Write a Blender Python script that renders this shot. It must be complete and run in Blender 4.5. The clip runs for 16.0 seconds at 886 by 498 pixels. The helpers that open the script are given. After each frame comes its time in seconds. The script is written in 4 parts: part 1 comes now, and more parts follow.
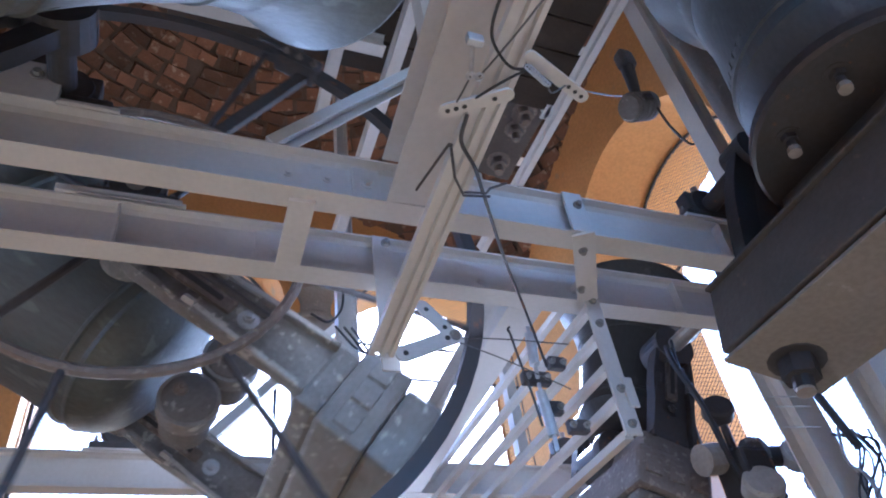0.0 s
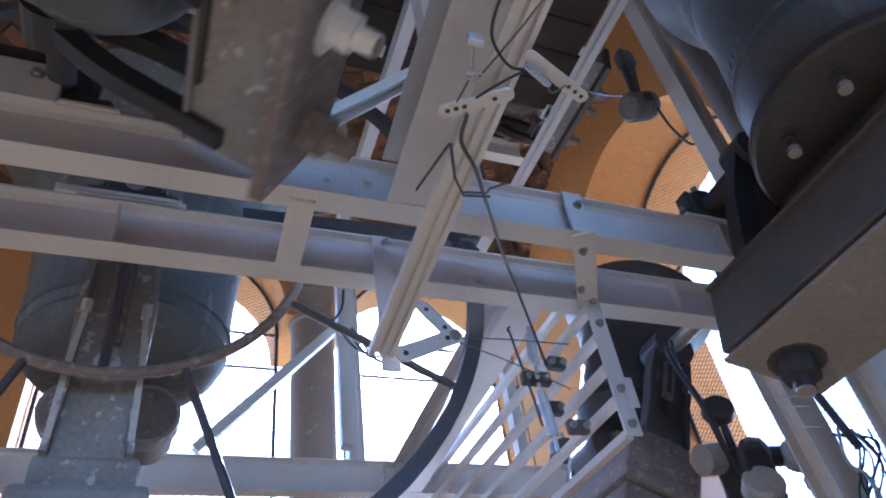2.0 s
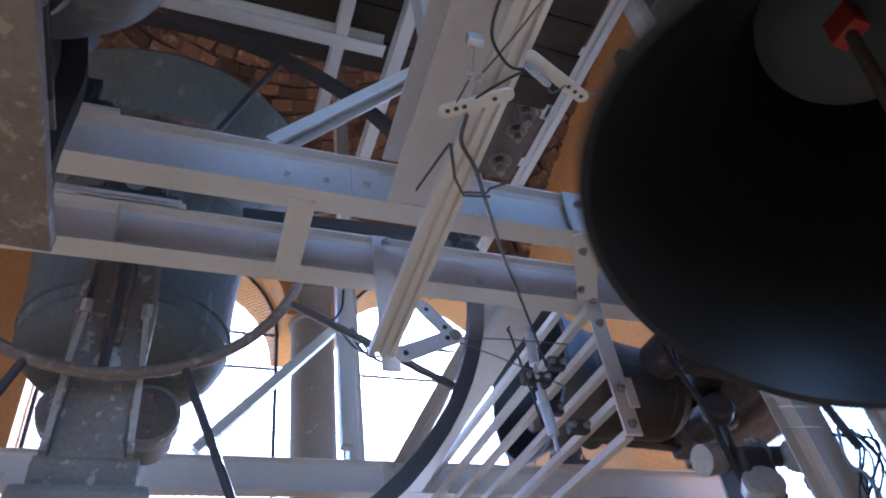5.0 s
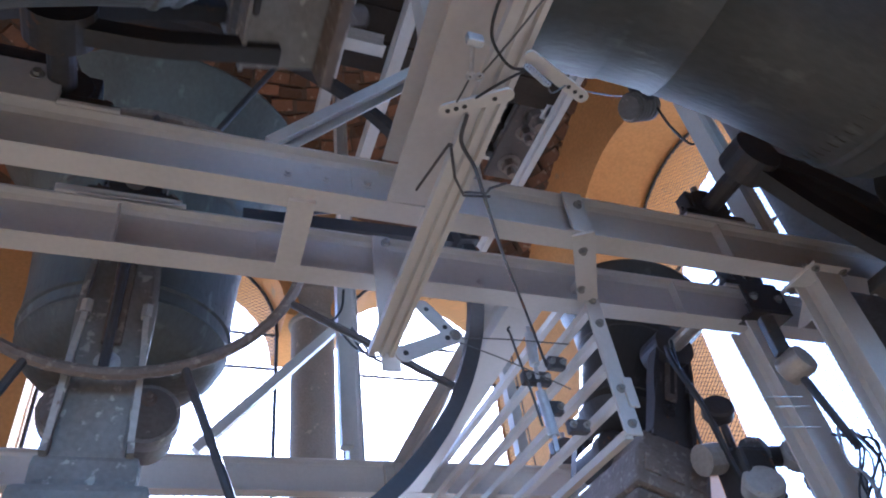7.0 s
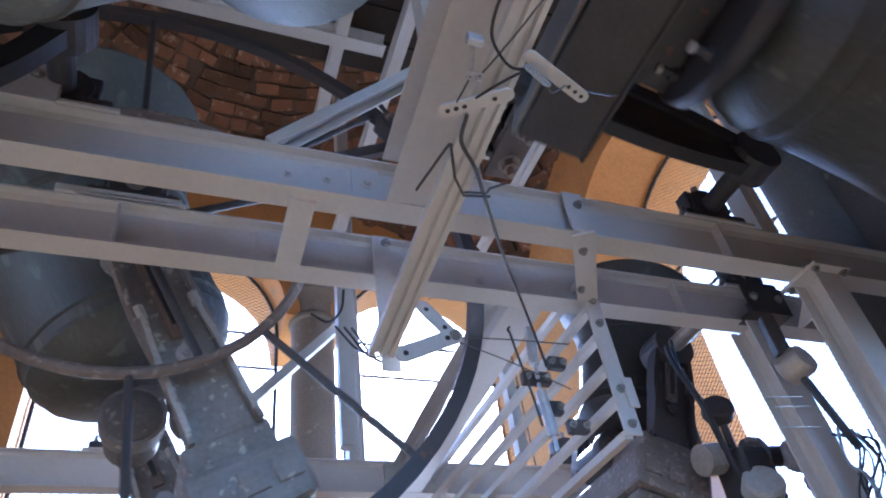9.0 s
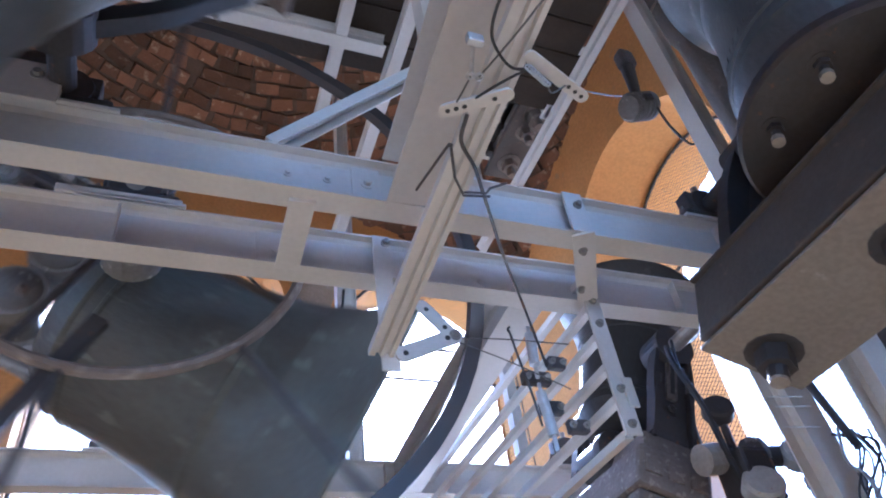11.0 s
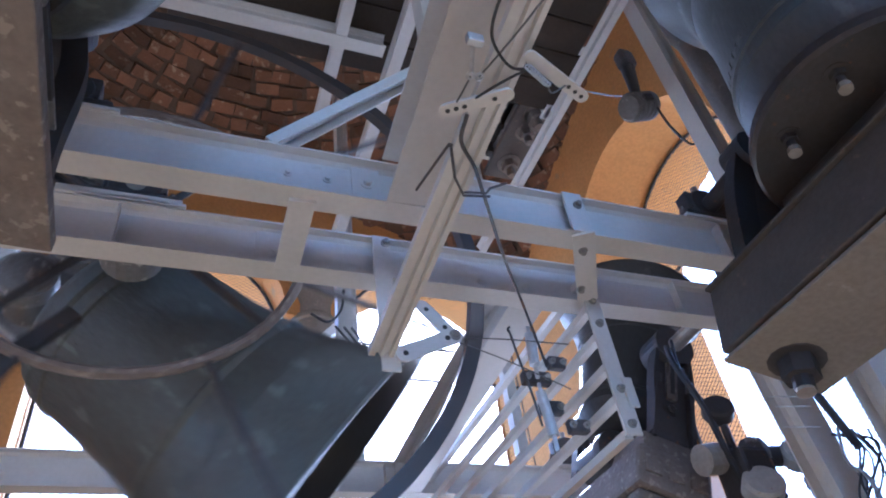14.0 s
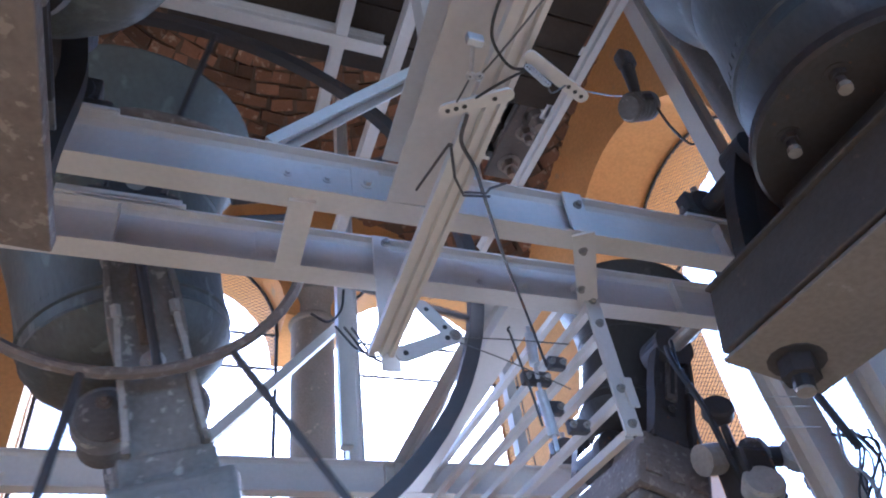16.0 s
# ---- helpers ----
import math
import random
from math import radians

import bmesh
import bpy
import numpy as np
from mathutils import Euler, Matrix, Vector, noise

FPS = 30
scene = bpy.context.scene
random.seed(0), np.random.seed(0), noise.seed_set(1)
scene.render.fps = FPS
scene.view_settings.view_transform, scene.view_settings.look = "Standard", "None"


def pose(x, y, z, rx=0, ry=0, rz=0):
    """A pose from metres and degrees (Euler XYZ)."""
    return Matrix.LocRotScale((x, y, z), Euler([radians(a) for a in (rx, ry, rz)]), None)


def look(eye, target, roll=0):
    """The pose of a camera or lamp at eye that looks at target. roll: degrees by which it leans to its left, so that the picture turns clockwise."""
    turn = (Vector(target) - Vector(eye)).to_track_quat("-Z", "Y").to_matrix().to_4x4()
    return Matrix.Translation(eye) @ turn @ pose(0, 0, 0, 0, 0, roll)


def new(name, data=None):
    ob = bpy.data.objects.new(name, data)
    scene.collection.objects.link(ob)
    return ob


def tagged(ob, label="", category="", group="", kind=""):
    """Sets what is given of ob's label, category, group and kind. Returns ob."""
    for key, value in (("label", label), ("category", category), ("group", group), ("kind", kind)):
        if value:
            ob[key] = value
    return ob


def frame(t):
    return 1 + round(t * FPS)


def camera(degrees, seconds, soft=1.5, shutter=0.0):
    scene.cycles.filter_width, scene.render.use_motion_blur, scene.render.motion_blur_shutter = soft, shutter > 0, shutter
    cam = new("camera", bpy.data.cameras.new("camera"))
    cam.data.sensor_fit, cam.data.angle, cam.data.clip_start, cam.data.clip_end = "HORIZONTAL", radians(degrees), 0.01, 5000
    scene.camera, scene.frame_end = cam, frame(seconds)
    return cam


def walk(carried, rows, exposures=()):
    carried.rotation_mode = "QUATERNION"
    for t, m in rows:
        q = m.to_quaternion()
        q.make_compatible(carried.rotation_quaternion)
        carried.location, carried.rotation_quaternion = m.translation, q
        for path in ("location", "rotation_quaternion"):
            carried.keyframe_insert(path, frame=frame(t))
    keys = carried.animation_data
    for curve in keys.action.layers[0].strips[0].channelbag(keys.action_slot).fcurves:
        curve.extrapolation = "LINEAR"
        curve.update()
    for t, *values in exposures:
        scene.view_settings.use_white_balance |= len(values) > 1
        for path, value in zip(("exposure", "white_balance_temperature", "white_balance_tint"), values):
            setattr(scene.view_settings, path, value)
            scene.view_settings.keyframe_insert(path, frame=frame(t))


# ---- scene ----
# Heights below are given from the eye, which stands EZ above the belfry floor.
EZ = 1.3
cam = camera(63.96, 16.0, soft=2.0, shutter=0.5)
YAW, PITCH, ROLL = radians(25.818), radians(40.344), radians(-9.360)
_f = Vector((math.sin(YAW) * math.cos(PITCH), math.cos(YAW) * math.cos(PITCH), math.sin(PITCH)))
_r = Vector((math.cos(YAW), -math.sin(YAW), 0))
_u = _r.cross(_f)
_r2 = math.cos(ROLL) * _r + math.sin(ROLL) * _u
_u2 = -math.sin(ROLL) * _r + math.cos(ROLL) * _u
EYE = Matrix.Translation((0, 0, EZ)) @ Matrix((_r2, _u2, -_f)).transposed().to_4x4()
walk(cam, [(0, EYE), (16, EYE)], exposures=[(t, e - .13, 4440, 17) for t, e in ((0, 3.05), (1, 2.85), (2.5, 2.8), (3.5, 2.75), (6.3, 2.75), (9.2, 2.85), (11.3, 3.3), (12, 3.15), (14.5, 3.05), (16, 3.0))])

# ---- light ----
world = bpy.data.worlds.new("sky")
scene.world = world
world.use_nodes = True
wn = world.node_tree
sky = wn.nodes.new("ShaderNodeTexSky")
sky.sky_type, sky.sun_disc = "NISHITA", False
SUN = Vector((0.35, 1.0, 0.72)).normalized()
sky.sun_elevation = math.asin(SUN.z)
sky.sun_rotation = math.atan2(SUN.x, SUN.y)
wn.nodes["Background"].inputs["Strength"].default_value = 0.15
wn.links.new(sky.outputs[0], wn.nodes["Background"].inputs["Color"])
sun = new("sun", bpy.data.lights.new("sun", "SUN"))
sun.data.energy, sun.data.angle, sun.data.color = 4.0, radians(0.5), (1.0, 0.94, 0.84)
sun.matrix_world = look(SUN * 30, (0, 0, 0))


# ---- materials ----
def material(name, colour, rough=0.6, metal=0.0, colour2=None, scale=6.0, amount=0.6, grain=60.0, bump=0.15, spots=None, spot_level=0.62, vary=0.0, tall=1.0, fine_mix=0.35):
    """Two noises mix two colours, a finer one gives relief; spots: a third colour in blotches."""
    m = bpy.data.materials.new(name)
    m.use_nodes = True
    nt = m.node_tree
    b = nt.nodes["Principled BSDF"]
    tc = nt.nodes.new("ShaderNodeTexCoord")
    mp = nt.nodes.new("ShaderNodeMapping")
    mp.inputs["Scale"].default_value = (1, 1, tall)
    nt.links.new(tc.outputs["Object"], mp.inputs[0])

    def noise_node(sc, detail=6.0):
        n = nt.nodes.new("ShaderNodeTexNoise")
        n.inputs["Scale"].default_value, n.inputs["Detail"].default_value = sc, detail
        nt.links.new(mp.outputs[0], n.inputs["Vector"])
        return n

    def mix(fac, a, c, mode="MIX"):
        x = nt.nodes.new("ShaderNodeMix")
        x.data_type, x.blend_type = "RGBA", mode
        for sock, val in ((x.inputs[0], fac), (x.inputs[6], a), (x.inputs[7], c)):
            if isinstance(val, bpy.types.NodeSocket):
                nt.links.new(val, sock)
            elif isinstance(val, (int, float)):
                sock.default_value = val
            else:
                sock.default_value = (*val, 1)
        return x.outputs[2]

    def ramp(sock, a, c):
        r = nt.nodes.new("ShaderNodeMapRange")
        r.inputs[1].default_value, r.inputs[2].default_value = a, c
        nt.links.new(sock, r.inputs[0])
        return r.outputs[0]

    big, fine = noise_node(scale), noise_node(grain, 8.0)
    c2 = colour2 or tuple(v * 0.7 for v in colour)
    f = ramp(big.outputs["Fac"], 0.5 - 0.25 * amount, 0.5 + 0.3 / max(amount, 0.1))
    col = mix(f, colour, c2)
    col = mix(fine_mix, col, mix(ramp(fine.outputs["Fac"], 0.35, 0.65), tuple(v * 0.75 for v in colour), tuple(min(1, v * 1.2) for v in colour)))
    if spots:
        sp = noise_node(scale * 2.7, 10.0)
        col = mix(ramp(sp.outputs["Fac"], spot_level, spot_level + 0.06), col, spots)
    if vary:
        oi = nt.nodes.new("ShaderNodeNewGeometry")
        h = nt.nodes.new("ShaderNodeHueSaturation")
        nt.links.new(col, h.inputs["Color"])
        r = nt.nodes.new("ShaderNodeMapRange")
        r.inputs[3].default_value, r.inputs[4].default_value = 1 - vary, 1 + vary
        nt.links.new(oi.outputs["Random Per Island"], r.inputs[0])
        nt.links.new(r.outputs[0], h.inputs["Value"])
        col = h.outputs[0]
    nt.links.new(col, b.inputs["Base Color"])
    rr = nt.nodes.new("ShaderNodeMapRange")
    rr.inputs[3].default_value, rr.inputs[4].default_value = max(0.05, rough - 0.12), min(1, rough + 0.12)
    nt.links.new(big.outputs["Fac"], rr.inputs[0])
    nt.links.new(rr.outputs[0], b.inputs["Roughness"])
    b.inputs["Metallic"].default_value = metal
    bp = nt.nodes.new("ShaderNodeBump")
    bp.inputs["Strength"].default_value, bp.inputs["Distance"].default_value = bump, 0.01
    nt.links.new(fine.outputs["Fac"], bp.inputs["Height"])
    nt.links.new(bp.outputs[0], b.inputs["Normal"])
    return m


PAINT = material("grey_paint", (0.62, 0.61, 0.60), 0.36, colour2=(0.50, 0.49, 0.47), scale=3, spots=(0.42, 0.37, 0.31), spot_level=0.71, bump=0.025, fine_mix=0.12)
ZINC = material("galvanised_steel", (0.55, 0.57, 0.60), 0.4, 0.5, colour2=(0.45, 0.46, 0.48), scale=14, bump=0.05)
IRON = material("dark_iron", (0.055, 0.055, 0.06), 0.5, 0.3, colour2=(0.10, 0.075, 0.06), scale=8, spots=(0.16, 0.08, 0.045), spot_level=0.66)
BLACK = material("black_paint", (0.03, 0.031, 0.035), 0.6, 0.0, colour2=(0.05, 0.045, 0.045), scale=9, spots=(0.10, 0.06, 0.04), spot_level=0.68)
DARKPLATE = material("dark_worn_plate", (0.085, 0.076, 0.07), 0.65, 0.1, colour2=(0.05, 0.045, 0.042), scale=7, spots=(0.13, 0.10, 0.08), spot_level=0.66, bump=0.25)
OLDGREY = material("weathered_grey_paint", (0.24, 0.24, 0.235), 0.6, 0.05, colour2=(0.13, 0.105, 0.085), scale=9, spots=(0.46, 0.45, 0.41), spot_level=0.60, bump=0.3)
LUG = material("stained_grey_casting", (0.15, 0.145, 0.14), 0.65, 0.1, colour2=(0.09, 0.075, 0.065), scale=9, spots=(0.27, 0.26, 0.24), spot_level=0.62, bump=0.35)
RUSTY = material("rusty_grey_plate", (0.19, 0.16, 0.14), 0.7, 0.1, colour2=(0.10, 0.075, 0.062), scale=13, spots=(0.27, 0.24, 0.205), spot_level=0.58, bump=0.45)
TAUPE = material("taupe_painted_plate", (0.24, 0.215, 0.19), 0.6, 0.05, colour2=(0.19, 0.17, 0.15), scale=4, spots=(0.36, 0.33, 0.30), spot_level=0.72, bump=0.1)
BRONZE = material("bronze_patina", (0.115, 0.126, 0.118), 0.56, 0.25, colour2=(0.068, 0.058, 0.046), scale=5, spots=(0.165, 0.18, 0.166), spot_level=0.60, bump=0.25, tall=0.35)
# darker patina than BRONZE, deepened further for the shade on the big bell
BRONZEC = material("shaded_brown_grey_bronze", (0.085, 0.090, 0.086), 0.56, 0.25, colour2=(0.055, 0.048, 0.04), scale=4, spots=(0.125, 0.13, 0.12), spot_level=0.61, bump=0.25, tall=0.35)
BRONZED = material("dark_bronze", (0.048, 0.043, 0.038), 0.55, 0.3, colour2=(0.032, 0.028, 0.024), scale=5, spots=(0.075, 0.068, 0.058), spot_level=0.62, bump=0.25, tall=0.35)
# near-black bronze: the shade of the bell's hollow is put into this colour
BRONZEIN = material("shaded_bronze_inside", (0.022, 0.024, 0.027), 0.42, 0.3, colour2=(0.030, 0.031, 0.028), scale=4)
RED = material("red_paint", (0.45, 0.05, 0.03), 0.5)
OCHRE = material("ochre_plaster", (0.57, 0.295, 0.095), 0.9, colour2=(0.43, 0.23, 0.075), scale=1.6, spots=(0.40, 0.27, 0.13), spot_level=0.66, grain=35, bump=0.25)
BRICK = material("brick", (0.175, 0.088, 0.048), 0.9, colour2=(0.095, 0.058, 0.036), scale=5, spots=(0.26, 0.18, 0.115), spot_level=0.60, bump=0.6, vary=0.55)
MORTAR = material("mortar", (0.11, 0.075, 0.05), 0.95, scale=4, bump=0.5)
STONE = material("grey_stone", (0.29, 0.275, 0.25), 0.85, colour2=(0.21, 0.195, 0.175), scale=5, spots=(0.42, 0.38, 0.32), spot_level=0.64, bump=0.4)
SHADEBOARD = material("shade_brown", (0.040, 0.026, 0.016), 0.8, colour2=(0.022, 0.015, 0.010), scale=5, grain=40, bump=0.4, tall=1.0)
SHADESTONE = material("shaded_stone", (0.11, 0.10, 0.095), 0.85, colour2=(0.07, 0.062, 0.06), scale=6, spots=(0.18, 0.16, 0.14), spot_level=0.66, bump=0.5)
SCREED = material("screed", (0.42, 0.33, 0.20), 0.9, scale=1.5, bump=0.3)
WIRE = material("wire", (0.12, 0.12, 0.125), 0.45, 0.5)
CABLE = material("black_cable", (0.03, 0.03, 0.032), 0.5)
GRILLE = material("galvanised_mesh", (0.16, 0.13, 0.10), 0.6, 0.2)
WHITE = material("white_paint", (0.78, 0.77, 0.74), 0.5)
STRAP = material("pale_grey_strap", (0.45, 0.45, 0.44), 0.5, 0.1, colour2=(0.33, 0.31, 0.28), scale=14, spots=(0.22, 0.16, 0.12), spot_level=0.66, bump=0.2)
DRUM = material("weathered_cast_metal", (0.15, 0.135, 0.12), 0.7, 0.2, colour2=(0.09, 0.075, 0.06), scale=18, spots=(0.24, 0.22, 0.19), spot_level=0.66, bump=0.4)
BRASS = material("worn_steel", (0.42, 0.38, 0.33), 0.45, 0.5, scale=20)
EARTH = material("far_ground", (0.30, 0.26, 0.17), 0.9, scale=0.02)


# ---- mesh helpers ----
def part(name, bm, mat, parent=None, label="", smooth=False):
    me = bpy.data.meshes.new(name)
    bm.normal_update()
    bm.to_mesh(me)
    bm.free()
    if smooth:
        for p in me.polygons:
            p.use_smooth = True
        me.set_sharp_from_angle(angle=radians(35))
    me.materials.append(mat)
    ob = new(name, me)
    if parent is not None:
        ob.parent = parent
    if label:
        ob["label"] = label
    return ob


def box(bm, x0, x1, y0, y1, z0, z1, bevel=0.0, m=None):
    r = bmesh.ops.create_cube(bm, size=1)
    vs = r["verts"]
    bmesh.ops.scale(bm, vec=(abs(x1 - x0), abs(y1 - y0), abs(z1 - z0)), verts=vs)
    bmesh.ops.translate(bm, vec=((x0 + x1) / 2, (y0 + y1) / 2, (z0 + z1) / 2), verts=vs)
    if bevel:
        es = list({e for v in vs for e in v.link_edges})
        out = bmesh.ops.bevel(bm, geom=es, offset=bevel, segments=2, affect="EDGES", profile=0.6)
        vs = list({v for f in out["faces"] for v in f.verts} | {v for v in vs if v.is_valid})
    if m is not None:
        bmesh.ops.transform(bm, matrix=m, verts=vs)
    return bm


def boxed(x0, x1, y0, y1, z0, z1, bevel=0.004, m=None):
    return box(bmesh.new(), x0, x1, y0, y1, z0, z1, bevel, m)


def along(p0, p1, up=(0, 0, 1)):
    """A frame at p0 whose z runs to p1 and whose y is as near as can be to up."""
    p0, p1 = Vector(p0), Vector(p1)
    z = (p1 - p0).normalized()
    x = Vector(up).cross(z)
    x = x.normalized() if x.length > 1e-6 else Vector((1, 0, 0))
    y = z.cross(x)
    m = Matrix((x, y, z)).transposed().to_4x4()
    m.translation = p0
    return m, (p1 - p0).length


def extrude(bm, outline, p0, p1, up=(0, 0, 1)):
    """A bar with the closed outline (x across, y up) from p0 to p1."""
    m, ln = along(p0, p1, up)
    a = [bm.verts.new(m @ Vector((x, y, 0))) for x, y in outline]
    b = [bm.verts.new(m @ Vector((x, y, ln))) for x, y in outline]
    n = len(outline)
    for i in range(n):
        bm.faces.new((a[i], a[(i + 1) % n], b[(i + 1) % n], b[i]))
    bm.faces.new(a[::-1])
    bm.faces.new(b)
    bmesh.ops.recalc_face_normals(bm, faces=bm.faces[:])
    return bm


def i_outline(w, h, tf=0.009, tw=0.007):
    a, b, c = w / 2, tw / 2, h / 2
    f = tf * 0.7
    return [(-a, -c), (a, -c), (a, -c + f), (b + .012, -c + tf), (b, -c + tf + .012), (b, c - tf - .012), (b + .012, c - tf), (a, c - f), (a, c), (-a, c), (-a, c - f), (-b - .012, c - tf), (-b, c - tf - .012), (-b, -c + tf + .012), (-b - .012, -c + tf), (-a, -c + f)]


def u_outline(w, h, t=0.007):
    a, c = w / 2, h / 2
    return [(-a, -c), (a, -c), (a, -c + t), (-a + t, -c + t), (-a + t, c - t), (a, c - t), (a, c), (-a, c)]


def l_outline(w, t=0.006):
    return [(0, 0), (w, 0), (w, t), (t, t), (t, w), (0, w)]


def rect(w, h):
    return [(-w / 2, -h / 2), (w / 2, -h / 2), (w / 2, h / 2), (-w / 2, h / 2)]


def cyl(bm, p0, p1, r, n=14, r1=None):
    m, ln = along(p0, p1, (0.013, 0.021, 1))
    r1 = r if r1 is None else r1
    a = [bm.verts.new(m @ Vector((r * math.cos(2 * math.pi * i / n), r * math.sin(2 * math.pi * i / n), 0))) for i in range(n)]
    b = [bm.verts.new(m @ Vector((r1 * math.cos(2 * math.pi * i / n), r1 * math.sin(2 * math.pi * i / n), ln))) for i in range(n)]
    for i in range(n):
        bm.faces.new((a[i], a[(i + 1) % n], b[(i + 1) % n], b[i]))
    bm.faces.new(a[::-1])
    bm.faces.new(b)
    return bm


def tube(bm, pts, r, n=8, closed=False):
    pts = [Vector(p) for p in pts]
    rings = []
    k = len(pts)
    ref = Vector((0.31, 0.2, 0.93))
    for i, p in enumerate(pts):
        d = (pts[(i + 1) % k] - pts[i - 1]) if closed else (pts[min(i + 1, k - 1)] - pts[max(i - 1, 0)])
        d.normalize()
        x = ref.cross(d)
        x = x.normalized() if x.length > 1e-4 else Vector((1, 0, 0))
        y = d.cross(x)
        ref = y
        rings.append([bm.verts.new(p + r * (math.cos(2 * math.pi * j / n) * x + math.sin(2 * math.pi * j / n) * y)) for j in range(n)])
    for i in range(k if closed else k - 1):
        a, b = rings[i], rings[(i + 1) % k]
        for j in range(n):
            bm.faces.new((a[j], a[(j + 1) % n], b[(j + 1) % n], b[j]))
    if not closed:
        bm.faces.new(rings[0][::-1])
        bm.faces.new(rings[-1])
    bmesh.ops.recalc_face_normals(bm, faces=bm.faces[:])
    return bm


def curve_pts(pts, n=6):
    """A smooth line through the points."""
    P = [Vector(p) for p in pts]
    P = [2 * P[0] - P[1]] + P + [2 * P[-1] - P[-2]]
    out = []
    for i in range(1, len(P) - 2):
        a, b, c, d = P[i - 1:i + 3]
        for k in range(n):
            t = k / n
            out.append(0.5 * (2 * b + (c - a) * t + (2 * a - 5 * b + 4 * c - d) * t * t + (3 * b - a - 3 * c + d) * t ** 3))
    return out + [P[-2]]


def ring(cx, cz, r, y, n=64, a0=0.0, a1=2 * math.pi):
    return [(cx + r * math.cos(a0 + (a1 - a0) * i / n), y, cz + r * math.sin(a0 + (a1 - a0) * i / n)) for i in range(n + (0 if a1 - a0 > 6.28 else 1))]


def rim_bm(r0, r1, y0, y1, n=72):
    """A flat-sided hoop about the y axis."""
    bm = bmesh.new()
    rows = []
    for i in range(n):
        a = 2 * math.pi * i / n
        rows.append([bm.verts.new((r * math.cos(a), y, r * math.sin(a))) for r, y in ((r0, y0), (r1, y0), (r1, y1), (r0, y1))])
    for i in range(n):
        a, b = rows[i], rows[(i + 1) % n]
        for j in range(4):
            bm.faces.new((a[j], a[(j + 1) % 4], b[(j + 1) % 4], b[j]))
    bmesh.ops.recalc_face_normals(bm, faces=bm.faces[:])
    return bm


def lathe(outline, n=72, axis_y=0.0):
    """Turns (radius, z) about the z axis."""
    bm = bmesh.new()
    rows = []
    for r, z in outline:
        if r < 1e-5:
            rows.append([bm.verts.new((0, 0, z))])
        else:
            rows.append([bm.verts.new((r * math.cos(2 * math.pi * i / n), r * math.sin(2 * math.pi * i / n), z)) for i in range(n)])
    for a, b in zip(rows, rows[1:]):
        for i in range(n):
            j = (i + 1) % n
            if len(a) == 1:
                bm.faces.new((a[0], b[j], b[i]))
            elif len(b) == 1:
                bm.faces.new((a[i], a[j], b[0]))
            else:
                bm.faces.new((a[i], a[j], b[j], b[i]))
    bmesh.ops.recalc_face_normals(bm, faces=bm.faces[:])
    return bm


def bolt_bm(p, d, r=0.012, head=0.012, shank=0.0):
    """A hexagon head at p that stands out along d, with a threaded end past it."""
    p, d = Vector(p), Vector(d).normalized()
    bm = bmesh.new()
    cyl(bm, p - d * 0.002, p + d * 0.003, r * 1.5, 14)
    cyl(bm, p + d * 0.003, p + d * (0.003 + head), r, 6)
    if shank:
        cyl(bm, p + d * (0.003 + head), p + d * (0.003 + head + shank), r * 0.55, 10)
    bmesh.ops.recalc_face_normals(bm, faces=bm.faces[:])
    return bm


def empty(name, m):
    ob = new(name)
    ob.empty_display_size = 0.05
    ob.matrix_basis = m
    return ob


def at(x, y, z):
    return Vector((x, y, z + EZ))


# ---- the tower ----
def arched_wall(name, m, u0, u1, z1, thick, openings, open_pier=False, n=20):
    """A wall along local x from u0 to u1 and up to z1, its inner face at local y 0; openings: centre, half width, sill, spring."""
    bm = bmesh.new()

    def quad(*pts):
        bm.faces.new([bm.verts.new(m @ Vector(p)) for p in pts])

    def slab(a, b, za, zb, zc, zd):
        quad((a, 0, za), (b, 0, zb), (b, 0, zd), (a, 0, zc))
        quad((a, thick, zc), (b, thick, zd), (b, thick, zb), (a, thick, za))

    last = u0
    for k, (c, hw, sill, spring) in enumerate(sorted(openings)):
        if k and open_pier:
            slab(last, c - hw, 0, 0, sill, sill)
            slab(last, c - hw, spring, spring, z1, z1)
            for z in (sill, spring):
                quad((last, 0, z), (c - hw, 0, z), (c - hw, thick, z), (last, thick, z))
        else:
            slab(last, c - hw, 0, 0, z1, z1)
        slab(c - hw, c + hw, 0, 0, sill, sill)
        quad((c - hw, 0, sill), (c + hw, 0, sill), (c + hw, thick, sill), (c - hw, thick, sill))
        for s in (-1, 1):
            if open_pier and (k == 0) == (s == 1):
                continue
            quad((c + s * hw, 0, sill), (c + s * hw, thick, sill), (c + s * hw, thick, spring), (c + s * hw, 0, spring))
        pts = [(c - hw * math.cos(math.pi * i / n), spring + hw * math.sin(math.pi * i / n)) for i in range(n + 1)]
        for (a, za), (b, zb) in zip(pts, pts[1:]):
            slab(a, b, za, zb, z1, z1)
            quad((a, 0, za), (b, 0, zb), (b, thick, zb), (a, thick, za))
        last = c + hw
    slab(last, u1, 0, 0, z1, z1)
    quad((u0, 0, z1), (u1, 0, z1), (u1, thick, z1), (u0, thick, z1))
    bmesh.ops.remove_doubles(bm, verts=bm.verts[:], dist=0.0005)
    bmesh.ops.recalc_face_normals(bm, faces=bm.faces[:])
    ob = part(name, bm, OCHRE)
    return tagged(ob, "ochre plastered belfry wall with arched openings", "wall", kind="structure")


